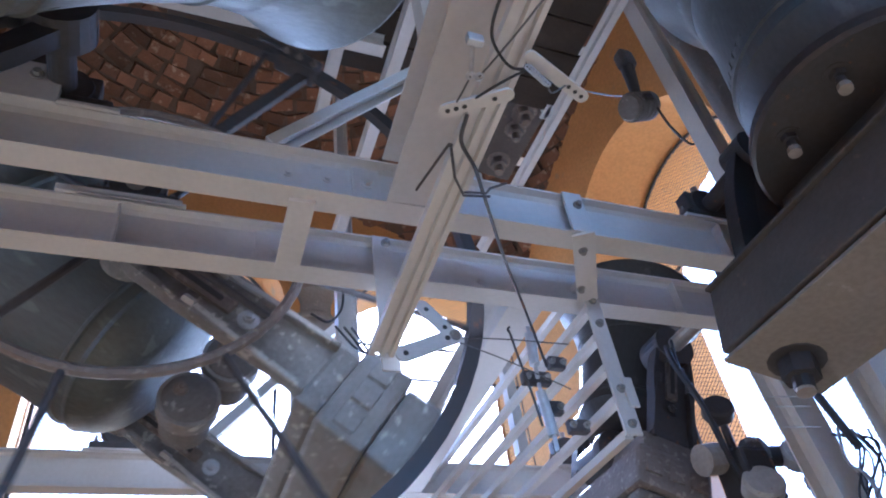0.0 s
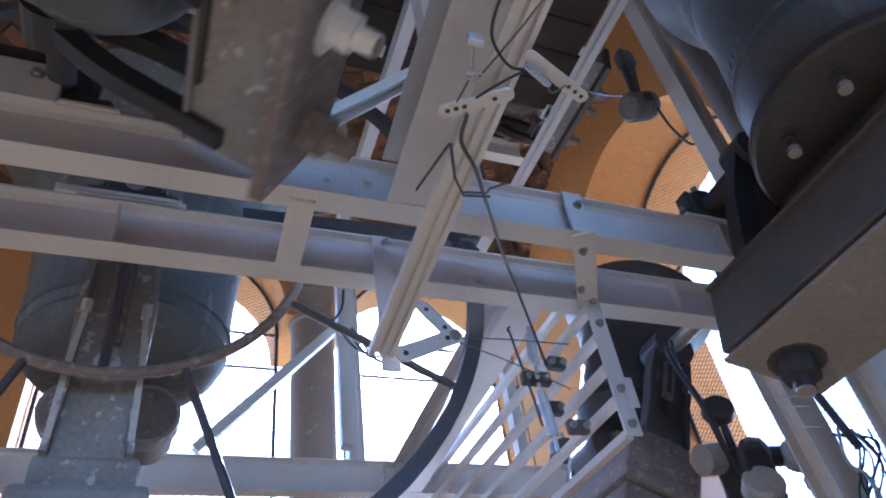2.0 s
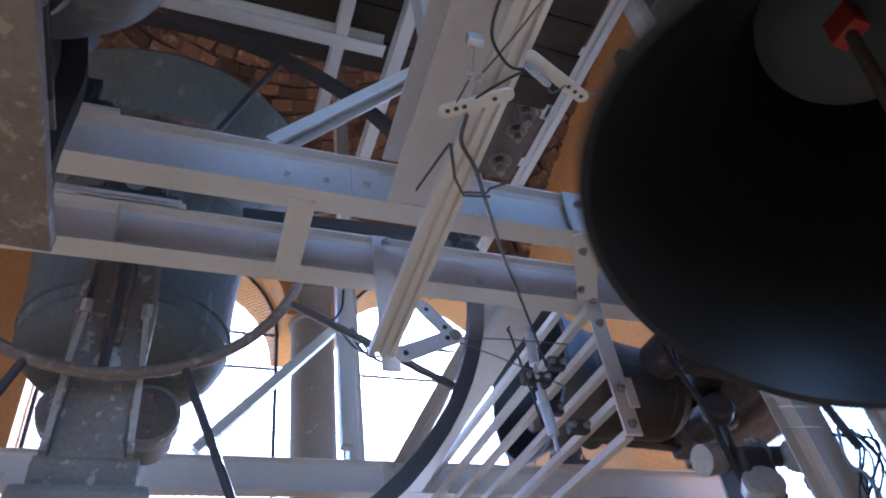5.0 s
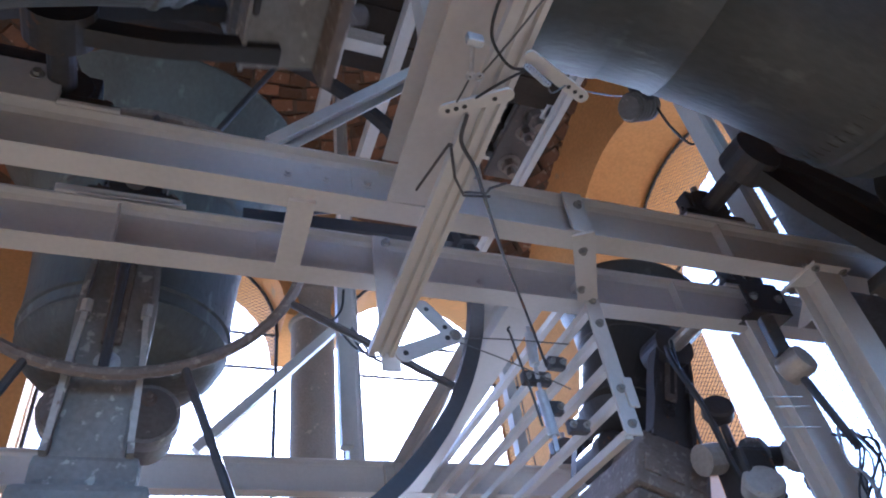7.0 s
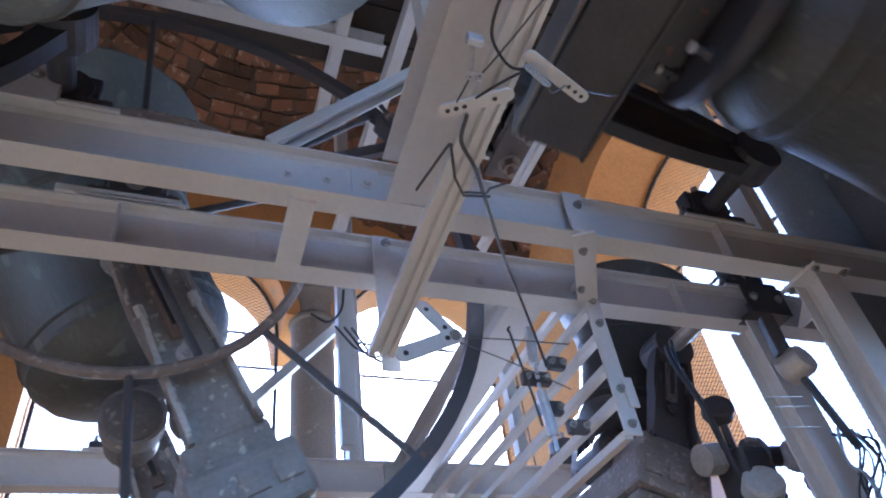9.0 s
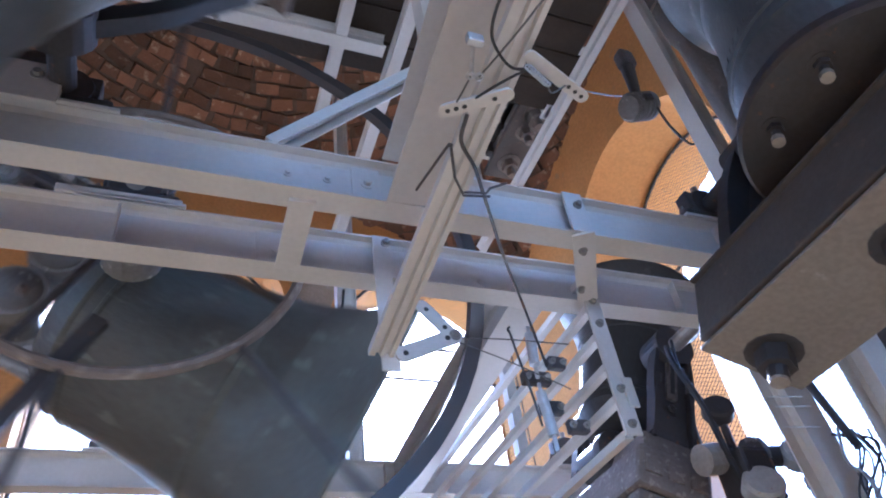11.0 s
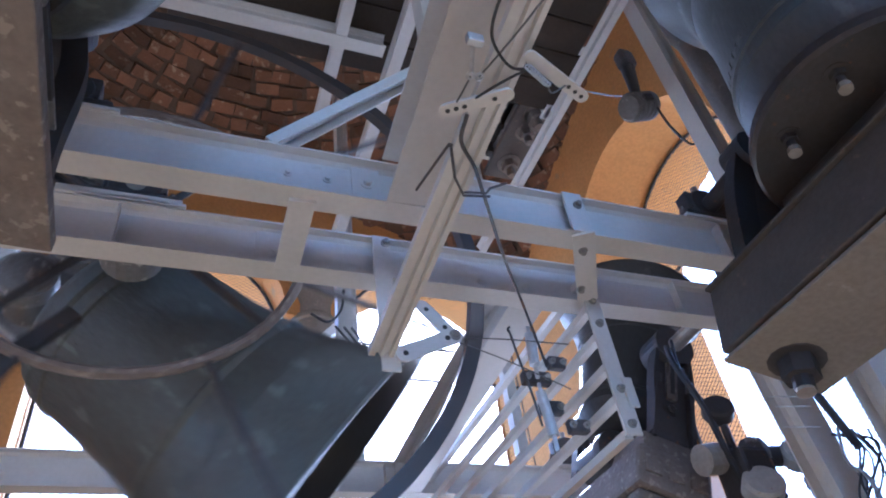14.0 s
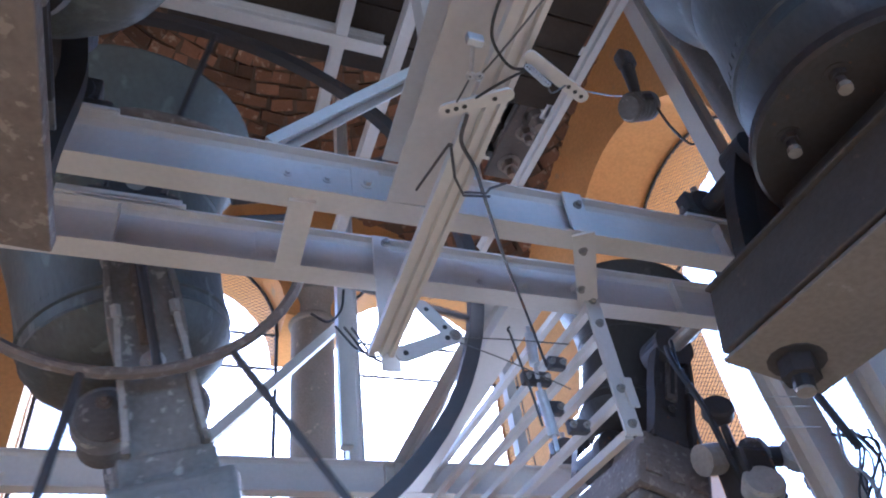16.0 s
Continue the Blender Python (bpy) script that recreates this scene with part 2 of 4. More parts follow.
def grille_bm(m, c, hw, sill, spring, dx=0.062, dz=0.036, r=0.0017):
    """Expanded mesh that fills an arched opening: two families of slanting wires, cut at the arch."""
    bm = bmesh.new()

    def inside(u, z):
        if abs(u) > hw or z < sill:
            return False
        return z < spring or u * u + (z - spring) ** 2 < hw * hw

    top = spring + hw
    k = dz / dx
    for s in (-1, 1):
        i0 = int((sill - hw * k) / dz) - 1
        for i in range(i0, int((top + hw * k) / dz) + 2):
            run = None
            steps = 60
            for j in range(steps + 1):
                u = -hw + 2 * hw * j / steps
                z = i * dz + s * k * u
                ok = inside(u, z)
                if ok and run is None:
                    run = (u, z)
                if run is not None and (not ok or j == steps):
                    if u - run[0] > 0.05:
                        a, b = Vector((run[0] + c, 0, run[1])), Vector((u + c, 0, z))
                        rows = [[bm.verts.new(m @ (p + Vector(o))) for o in ((0, -r, -r), (0, -r, r), (0, r, r), (0, r, -r))] for p in (a, b)]
                        for q in range(4):
                            bm.faces.new((rows[0][q], rows[0][(q + 1) % 4], rows[1][(q + 1) % 4], rows[1][q]))
                    run = None
    return bm


def window(name, m, c, hw, sill, spring, depth):
    """Mesh on a black hoop frame with two cross bars, set back in the opening."""
    mm = m @ Matrix.Translation((0, depth, 0))
    w = empty(name, Matrix())
    tagged(w, "arched belfry opening closed by rusty diamond mesh", "window", kind="structure")
    pts = [(c - hw + .02, 0, sill)] + [(c - (hw - .02) * math.cos(math.pi * i / 24), 0, spring + (hw - .02) * math.sin(math.pi * i / 24)) for i in range(25)] + [(c + hw - .02, 0, sill)]
    part("window_frame", tube(bmesh.new(), [mm @ Vector(p) for p in pts], 0.016, 6), BLACK, w, "black iron hoop")
    for z in (spring + 0.02, spring - 0.33):
        part("cross_bar", cyl(bmesh.new(), mm @ Vector((c - hw, 0.02, z)), mm @ Vector((c + hw, 0.02, z)), 0.013, 8), BLACK, w)
    part("mesh_panel", grille_bm(mm, c, hw - .02, sill, spring), GRILLE, w, "diamond wire mesh")
    return w


BACK = Matrix.Translation((0, 5.0, 0))
RIGHT = Matrix.Translation((3.15, 0, 0)) @ pose(0, 0, 0, 0, 0, -90)     # local x runs to -y
LEFT = Matrix.Translation((-2.5, 0, 0)) @ pose(0, 0, 0, 0, 0, 90)
FRONT = Matrix.Translation((0, -2.4, 0)) @ pose(0, 0, 0, 0, 0, 180)
SILL, SPRING, TOP = 0.95 + EZ, 3.7 + EZ, 5.6 + EZ
RS = 3.4 + EZ
arched_wall("wall_north", BACK, -2.5, 3.15, TOP, 0.85, [(-0.06, 0.90, SILL, SPRING), (2.28, 0.90, SILL - .02, SPRING)], True)
arched_wall("wall_east", RIGHT, -5.75, 3.15, TOP, 1.10, [(-3.0, 0.95, SILL, RS)])
# west and south sides are unseen; their low openings are added to steer skylight
arched_wall("wall_west", LEFT, -3.15, 5.75, TOP, 0.75, [(1.3, 0.75, SILL, 1.9 + EZ)])
arched_wall("wall_south", FRONT, -3.15, 2.5, TOP, 0.75, [(-1.75, 1.05, SILL - .25, 2.2 + EZ), (0.95, 1.05, SILL - .25, 2.2 + EZ)])
window("window_1", BACK, -0.06, 0.90, SILL, SPRING, 0.35)
window("window_2", BACK, 2.28, 0.90, SILL, SPRING, 0.35)
window("window_3", RIGHT, -3.0, 0.95, SILL, RS, 0.60)

# floor out of view, its warm tone set for the light it bounces up
fl = part("floor", boxed(-3.3, 4.0, -3.2, 5.8, -0.3, 0.0, 0), SCREED)
tagged(fl, "unseen screed floor of the belfry, warm-toned for bounced light", "floor", kind="structure")
gr = part("ground", boxed(-3000, 3000, -3000, 3000, -30.4, -30.0, 0), EARTH)
tagged(gr, "far dry ground below the tower", "ground", kind="structure")
sh = part("wall_tower_shaft", boxed(-3.24, 3.89, -3.14, 5.74, -30, -0.31, 0), OCHRE)
tagged(sh, "ochre plastered tower shaft below the belfry", "wall", kind="structure")

# brick dome: a mortar shell with every brick set into it
DC, DR, DZ = Vector((0.4, 2.0, 0)), 5.3, 0.75 + EZ


def dome_point(r, a):
    return Vector((DC.x + r * math.cos(a), DC.y + r * math.sin(a), DZ + math.sqrt(max(DR * DR - r * r, 0))))


bm = bmesh.new()
rows = []
for i in range(25):
    r = 5.2 * i / 24
    if i == 0:
        rows.append([bm.verts.new(dome_point(0, 0))] * 48)
    else:
        rows.append([bm.verts.new(dome_point(r, 2 * math.pi * j / 48)) for j in range(48)])
for a, b in zip(rows, rows[1:]):
    for j in range(48):
        k = (j + 1) % 48
        f = [a[j], b[j], b[k]] + ([a[k]] if a[k] is not a[j] else [])
        mid = sum((v.co for v in f), Vector()) / len(f)
        if -2.75 < mid.x < 3.4 and -2.65 < mid.y < 5.25:
            bm.faces.new(f)
dome = part("ceiling", bm, MORTAR)
tagged(dome, "rough brown brick vault with open mortar joints", "ceiling", kind="structure")
rng = random.Random(4)
vs, fs = [], []
CUBE = [(0, 3, 2, 1), (4, 5, 6, 7), (0, 1, 5, 4), (1, 2, 6, 5), (2, 3, 7, 6), (3, 0, 4, 7)]
phi = 0.02
while phi < 1.2:
    r = DR * math.sin(phi)
    pitch = rng.choice((.165, .165, .235))
    n = max(6, int(2 * math.pi * r / pitch))
    off = rng.random()
    for j in range(n):
        a = 2 * math.pi * (j + off) / n + rng.uniform(-.008, .008)
        c = dome_point(r, a)
        if not (-2.6 < c.x < 3.25 and -2.5 < c.y < 5.1):
            continue
        nrm = (c - Vector((DC.x, DC.y, DZ))).normalized()
        t = Vector((-math.sin(a), math.cos(a), 0))
        s = nrm.cross(t)
        tw = rng.uniform(-.2, .2)
        t, s = t * math.cos(tw) + s * math.sin(tw), s * math.cos(tw) - t * math.sin(tw)
        w, h, d = pitch / 2 * rng.uniform(.90, 1.02), rng.uniform(.053, .065), rng.uniform(.004, .05)
        lean = rng.uniform(-.02, .02)
        base = len(vs)
        for q in ((-1, -1, -1), (1, -1, -1), (1, 1, -1), (-1, 1, -1), (-.92, -.88, 1), (.92, -.9, 1), (.9, .9, 1), (-.93, .87, 1)):
            jit = rng.uniform(.9, 1.04)
            vs.append(c + t * q[0] * w * jit + s * q[1] * h * jit - nrm * (d + lean * q[0] if q[2] > 0 else -0.08))
        fs += [tuple(base + v for v in f) for f in CUBE]
    phi += rng.uniform(.118, .136) / DR
me = bpy.data.meshes.new("ceiling_bricks")
me.from_pydata(vs, [], fs)
me.materials.append(BRICK)
bm = bmesh.new()
bm.from_mesh(me)
bmesh.ops.recalc_face_normals(bm, faces=bm.faces[:])
bm.to_mesh(me)
bm.free()
cb = new("ceiling_bricks", me)
tagged(cb, "uneven brown bricks of the vault", "bricks", kind="stuff")

# stone column between the two lights of the north window
col = empty("stone_column", Matrix.Translation((1.095, 5.13, 0)))
CAP = SPRING + .38               # top of the capital
tagged(col, "weathered grey stone column with a moulded capital", "column")
part("shaft", lathe([(0, SILL), (.20, SILL), (.20, SILL + .1), (.178, SILL + .14), (.186, CAP - .50), (.186, CAP - .42)], 28), STONE, col, smooth=True)
part("capital", lathe([(0, CAP - .42), (.186, CAP - .42), (.205, CAP - .41), (.212, CAP - .385), (.205, CAP - .36), (.19, CAP - .345), (.19, CAP - .26), (.215, CAP - .15), (.235, CAP - .13), (.235, CAP - .08), (.25, CAP - .06), (.25, CAP), (0, CAP)], 28), STONE, col, "moulded stone capital", smooth=True)

# ---- steel frame ----
BW, BH = 0.080, 0.165
Z0 = 1.40                       # underside of the main beams above the eye
Y1, Y2, Y3 = 1.364, 1.684, 3.27    # their lines


def steel_beam(p0, p1, w=BW, h=BH, label="long grey-painted rolled steel I-beam", bolts=(), plates=(), group="main beams", up=(0, 0, 1), name="steel_beam"):
    """bolts: (point, direction, radius); plates: boxes x0, x1, y0, y1, z0, z1 welded or bolted on."""
    b = empty(name, Matrix.Translation(Vector(p0)))
    inv = Matrix.Translation(-Vector(p0))
    tagged(b, label, "beam", group)

    def put(nm, bm, mat, lab=""):
        bmesh.ops.transform(bm, matrix=inv, verts=bm.verts[:])
        return part(nm, bm, mat, b, lab)

    put("beam_body", extrude(bmesh.new(), i_outline(w, h), p0, p1, up), PAINT)
    for q in plates:
        put("plate", boxed(q[0], q[1], q[2], q[3], q[4] + EZ, q[5] + EZ, 0.002), PAINT)
    for p, d, r in bolts:
        put("bolt", bolt_bm(at(*p), d, r * .75, r * .8), PAINT)
    return b


zc = Z0 + BH / 2
f1, f2 = Y1 - 0.0035, Y2 - 0.0035
steel_beam(at(-2.5, Y1, zc), at(3.15, Y1, zc),
           bolts=[((x, f1 - .002, Z0 + .085), (0, -1, 0), .011) for x in (.223, .334)] + [((.447, f1 - .010, Z0 + .085), (0, -1, 0), .016)] + [((x, f1 - .002, Z0 + .05), (0, -1, 0), .011) for x in (2.08, 2.20)],
           plates=[(.403, .486, f1 - .009, f1, Z0 + .02, Z0 + .15), (1.705, 1.715, Y1 - .04, f1, Z0 + .011, Z0 + .155)])
steel_beam(at(-2.5, Y2, zc), at(3.15, Y2, zc),
           bolts=[((.240, f2 - .008, Z0 + .065), (0, -1, 0), .012), ((.93, f2 - .002, Z0 + .06), (0, -1, 0), .011), ((1.10, f2 - .002, Z0 + .06), (0, -1, 0), .011)],
           plates=[(.183, .300, f2 - .008, f2, Z0 + .02, Z0 + .145), (-.214, -.206, Y2 - .038, f2, Z0 + .011, Z0 + .155), (1.733, 1.741, Y2 - .038, f2, Z0 + .011, Z0 + .155)])
steel_beam(at(-2.5, Y3, zc - .02), at(3.15, Y3, zc - .02),
           plates=[(1.05, 1.058, Y3 - .038, Y3 - .0035, Z0 - .009, Z0 + .133), (1.10, 1.16, Y3 - .041, Y3 - .033, Z0 + .0, Z0 + .14)],
           bolts=[((-.62, Y3 - .006, Z0 + .05), (0, -1, 0), .014)])
# cross beam that runs out over the eye, butted on the first beam
steel_beam(at(.556, 1.32, Z0 + .09), at(.345, -2.4, Z0 + .09), 0.128, 0.18, "wide grey-painted cross beam meeting the main beam", group="cross beams")
steel_beam(at(1.95, Y1 - .005, Z0 + BH + .0), at(1.95, Y1 - .005, 3.9), 0.08, 0.08, "upright grey steel post standing on a beam", group="posts", up=(1, 0, 0), name="steel_post")


def bar(name, outline, p0, p1, label, category, mat=PAINT, up=(0, 0, 1), group="", caps=0.0):
    """caps: the half size of a square end plate with four bolts."""
    ob = part(name, extrude(bmesh.new(), outline, p0, p1, up), mat)
    if caps:
        m, ln = along(p0, p1, up)
        for z in (.006, ln - .006):
            pl = part("end_plate", boxed(-caps, caps, -caps, caps, z - .006, z + .006, .002, m), mat, ob)
            for a in (-1, 1):
                for b in (-1, 1):
                    part("bolt", bolt_bm(m @ Vector((a * caps * .75, b * caps * .75, z + (.006 if z < .1 else -.006))), (p1 - p0) * (1 if z < .1 else -1), .010), OLDGREY, pl)
    return tagged(ob, label, category, group)


# link between the two beams
bar("link_bar", rect(.072, .012), at(.266, Y1 + .0, Z0 - .007), at(.276, Y2 - .03, Z0 - .007), "flat grey steel bar tying two beams together", "tie bar")
# knee braces
bar("knee_brace", [(-a, b) for a, b in u_outline(.036, .07)], at(.168, Y1 - .0, 1.578), at(.735, Y1, 2.185), "slanting grey steel channel brace", "brace", up=(0, -1, 0), group="braces")
bar("knee_brace", u_outline(.05, .055), at(.14, Y3, 1.58), at(.84, Y3, 2.36), "slanting grey steel channel brace", "brace", up=(0, -1, 0), group="braces")
bar("steel_post", i_outline(.08, .08), at(.91, Y3, 1.545), at(.91, Y3, 4.6), "upright grey steel post standing on a beam", "post", up=(1, 0, 0), group="posts")
bar("steel_post", i_outline(.08, .08), at(.76, Y1, 1.57), at(.76, Y1, 3.6), "upright grey steel post standing on a beam", "post", up=(1, 0, 0), group="posts")
# upper frame below the vault
UZ = 3.0
for p0, p1, w, h in (((-1.2, .607 * UZ, UZ), (.742, .607 * UZ, UZ), .064, .10), ((.167 * UZ, .2 * UZ, UZ), (.179 * UZ, .78 * UZ, UZ), .056, .08), ((.264 * UZ, .1 * UZ, UZ), (.281 * UZ, 1.2 * UZ, UZ), .06, .10), ((.585 * UZ, .1 * UZ, UZ), (.597 * UZ, 1.05 * UZ, UZ), .04, .08)):
    bar("upper_beam", i_outline(w, h), at(*p0), at(*p1), "pale grey steel beam under the brick vault", "beam", group="upper frame")
for x in (.2786, .597):
    bar("steel_post", rect(.06, .06), at(x * UZ, 1.05 * UZ, Z0 + BH), at(x * UZ, 1.05 * UZ, UZ - .05), "upright of the steel frame", "post", up=(1, 0, 0), group="upper posts")
# lengthwise beam that joins the second and third main beams
steel_beam(at(1.11, Y2 + .045, Z0 + .082), at(1.16, Y3 - .045, Z0 + .062), 0.13, 0.16, "pale steel beam joining two main beams", group="cross beams")
for xa, xb in ((-2.5, .40), (.545, 3.15)):
    steel_beam(at(xa, -.20, zc), at(xb, -.20, zc))
# dark boards added on the upper frame to stand for the vault's shade
deck = empty("shade_deck", Matrix.Translation(at(.75, 1.1, UZ + .052)))
tagged(deck, "dark brown boards added for the shade under the vault", "deck")
for k in range(10):
    part("shade_board", boxed(-1.02 + .03 * math.sin(k * 2.3), 1.02 + .04 * math.sin(k * 1.7), -.90 + .182 * k, -.90 + .182 * k + .174, .002 * (k % 3), .032 + .002 * (k % 2), .004), SHADEBOARD, deck)
# stone pier added against the east wall, its shade put into the stone colour
pier = empty("stone_pier", Matrix.Translation((2.98, 1.2, 0)))
tagged(pier, "stone pier added against the wall, shade in its colour", "pier")
part("pier_shaft", boxed(-.20, .165, -.62, .62, 0, 4.2 + EZ, .03), SHADESTONE, pier)
part("pier_base", boxed(-.26, .165, -.68, .68, 0, .5, .03), SHADESTONE, pier)
part("pier_cap", boxed(-.26, .165, -.68, .68, 4.2 + EZ, 4.4 + EZ, .03), SHADESTONE, pier)
half = empty("half_column", Matrix.Translation((2.72, 1.62, 0)))
tagged(half, "round half column beside a window, shade in its stone", "column")
part("shaft", lathe([(0, 0), (.13, 0), (.13, 3.6 + EZ), (0, 3.6 + EZ)], 28), SHADESTONE, half, smooth=True)
part("capital", lathe([(0, 3.6 + EZ), (.13, 3.6 + EZ), (.18, 3.8 + EZ), (.18, 3.9 + EZ), (0, 3.9 + EZ)], 28), SHADESTONE, half, smooth=True)
# legs to the right
bar("support_post", i_outline(.12, .10), at(2.10, Y1, Z0), at(2.10, Y1, -EZ), "upright grey steel leg under a beam", "post", up=(0, 1, 0), group="legs", caps=.085)
bar("support_post", i_outline(.12, .10), at(2.06, Y2, Z0), at(2.24, Y2, -EZ), "upright grey steel leg under a beam", "post", up=(0, 1, 0), group="legs")
fb = empty("corner_bracket", Matrix.Translation(at(2.09, Y2 - .03, Z0 + .012)))
tagged(fb, "dark bolted angle bracket between beam and leg", "bracket")
part("angle_leg", boxed(-.10, .10, -.075, -.065, .0, .115, .004), IRON, fb)
part("angle_shelf", boxed(-.10, .10, -.075, .02, -.012, -.002, .003), IRON, fb)
part("rib", boxed(-.005, .005, -.066, .02, -.002, .10, .002), IRON, fb)
for x in (-.06, .06):
    part("bolt", bolt_bm((x, -.075, .06), (0, -1, 0), .012), OLDGREY, fb)
part_g = bmesh.new()
extrude(part_g, [(0, 0), (.12, 0), (0, .12)], at(2.12, Y1 + .06, 1.30), at(2.13, Y1 + .06, 1.30), (0, 0, 1))
tagged(part("gusset_plate", part_g, PAINT), "small triangular grey gusset plate at a post", "gusset")

# hung cable channel: a deep channel with three ribs, and its hanger plate
hc = empty("cable_channel", Matrix())
tagged(hc, "long pale grey folded steel channel hung under beams", "channel")
n0, n1 = at(.541, -.5, 1.30), at(.540, 1.625, 1.087)
w = .037
part("channel_body", extrude(bmesh.new(), [(-w, 0), (-w + .013, 0), (-w + .015, .014), (-.012, .014), (-.009, .001), (.003, .001), (.006, .014), (.015, .014), (.018, 0), (w, 0), (w, .022), (-w, .022)], n0, n1), PAINT, hc)
part("hanger_plate", boxed(.545, .602, Y2 - .05, Y2 - .042, 1.05 + EZ, 1.56 + EZ, .002), PAINT, hc)
for z in (1.53, 1.15):
    part("bolt", bolt_bm(at(.588, Y2 - .051, z), (0, -1, 0), .011), OLDGREY, hc)

# slatted cable rack: an upright strap with six bars that run back
rk = empty("slat_rack", Matrix())
tagged(rk, "pale steel strap carrying six long slats", "rack")
part("strap", boxed(1.285, 1.345, Y2 - .062, Y2 - .052, .885 + EZ, 1.50 + EZ, .002), PAINT, rk)
part("upper_strap", boxed(1.08, 1.15, Y1 - .055, Y1 - .047, Z0 - .008 + EZ, Z0 + .16 + EZ, .002), PAINT, rk)
part("tie", extrude(bmesh.new(), rect(.07, .008), at(1.115, Y1 - .05, Z0 - .012), at(1.30, Y2 - .06, Z0 - .012)), PAINT, rk)
part("hook_plate", boxed(1.325, 1.362, Y2 - .072, Y2 - .063, .975 + EZ, 1.08 + EZ, .004), PAINT, rk)
for i in range(6):
    z = 1.47 - i * .116
    part("slat", extrude(bmesh.new(), rect(.029, .026), at(1.30, Y2 - .05, z), at(1.30, 3.6, z)), PAINT, rk)
for p in ((1.12, Y1 - .06, Z0 + .10, 0, -1, 0), (1.15, Y1 + .02, Z0 - .016, 0, 0, -1), (1.24, Y1 + .20, Z0 - .016, 0, 0, -1)):
    part("bolt", bolt_bm(at(*p[:3]), p[3:], .010), OLDGREY, rk)
for z in (1.46, 1.385, 1.29, 1.04, .92):
    part("bolt", bolt_bm(at(1.315, Y2 - .063, z), (0, -1, 0), .010), OLDGREY, rk)


# ---- bells ----
def bell_outline(R, zc, zl, fat=0.0):
    """fat: how much wider the waist is than the common shape."""
    H = zl - zc
    o = [(0, 0), (.28, 0), (.38, .012), (.46, .035), (.52, .07), (.55, .11), (.562, .116), (.562, .126), (.555, .132), (.562, .165), (.578, .17), (.578, .18), (.567, .186), (.575, .30), (.60, .45), (.645, .60), (.66, .607), (.662, .62), (.655, .63), (.715, .74), (.725, .745), (.735, .755), (.80, .84), (.89, .92), (.96, .965), (1.0, .99), (1.0, 1.0)]
    wide = lambda r: r * (1 + fat / .56 * min(r, .56) / .56) if r < .56 else r + fat * (1 - r) / .44
    return [(wide(r) * R, zc + z * H) for r, z in o], [(wide(r) * R, zc + z * H) for r, z in ((1.0, 1.0), (.955, 1.0), (.86, .93), (.80, .86), (.70, .74), (.60, .58), (.53, .40), (.50, .22), (.47, .10), (.30, .065), (0, .06))]


CLAPPERS = {}


def make_bell(m, R, zc, zl, name, label, metal=BRONZE, iron=RUSTY, fat=0.0):
    b = empty(name, m)
    tagged(b, label, "bell", "swinging bells")
    out, ins = bell_outline(R, zc, zl, fat)
    part("bell_body", lathe(out, 88), metal, b, "cast bronze bell", smooth=True)
    part("bell_inside", lathe(ins, 72), BRONZEIN, b, "bronze inside, shade in its colour", smooth=True)
    # raised lettering too worn to read, as plain bars round the shoulder
    rg, bars = random.Random(int(R * 1000)), bmesh.new()
    rr, zz, n = R * (.566 + fat), zc + .225 * (zl - zc), int(R * 120)
    for k in range(n):
        if rg.random() < .12:
            continue
        a, hh, ww = 2 * math.pi * k / n, R * .062 * rg.uniform(.85, 1.05), R * .011
        turn = Matrix.Translation((rr * math.cos(a), rr * math.sin(a), zz)) @ Matrix.Rotation(a + math.pi / 2, 4, "Z")
        box(bars, -ww * .35, ww * .35, -.003, .003, -hh / 2, hh / 2, 0, turn)
        if rg.random() < .7:
            top = rg.choice((-.42, 0, .42)) * hh
            box(bars, -ww, ww, -.003, .003, top - hh * .08, top + hh * .08, 0, turn)
    tagged(part("inscription_band", bars, metal, b, "raised worn lettering band"), kind="stuff")
    p = zc + .14
    cl = part("clapper", lathe([(0, zl + .06 - p), (.03, zl + .06 - p), (.036, zl + .05 - p), (.036, zl - .01 - p), (.03, zl - .03 - p), (.06, zl - .07 - p), (.078, zl - .13 - p), (.07, zl - .19 - p), (.035, zl - .25 - p), (.022, zl - .32 - p), (.02, -.02), (0, -.02)], 20), iron, b, "worn iron clapper", smooth=True)
    part("strap", boxed(-.03, .03, -.05, .05, -.07, .06, .004), RED, cl, "red pivot block")
    CLAPPERS[b] = (cl, p)
    return b


def arm_bm(y, pts, w, t):
    """A flat curved arm in the plane of y that follows pts (x, z)."""
    bm = bmesh.new()
    tube_pts = curve_pts([(p[0], y, p[1]) for p in pts], 5)
    rows = []
    for i, p in enumerate(tube_pts):
        d = (tube_pts[min(i + 1, len(tube_pts) - 1)] - tube_pts[max(i - 1, 0)]).normalized()
        s = Vector((d.z, 0, -d.x))
        rows.append([bm.verts.new(p + s * a * w / 2 + Vector((0, c * t / 2, 0))) for a, c in ((-1, -1), (1, -1), (1, 1), (-1, 1))])
    for a, b in zip(rows, rows[1:]):
        for j in range(4):
            bm.faces.new((a[j], a[(j + 1) % 4], b[(j + 1) % 4], b[j]))
    bm.faces.new(rows[0])
    bm.faces.new(rows[-1])
    bmesh.ops.recalc_face_normals(bm, faces=bm.faces[:])
    return bm


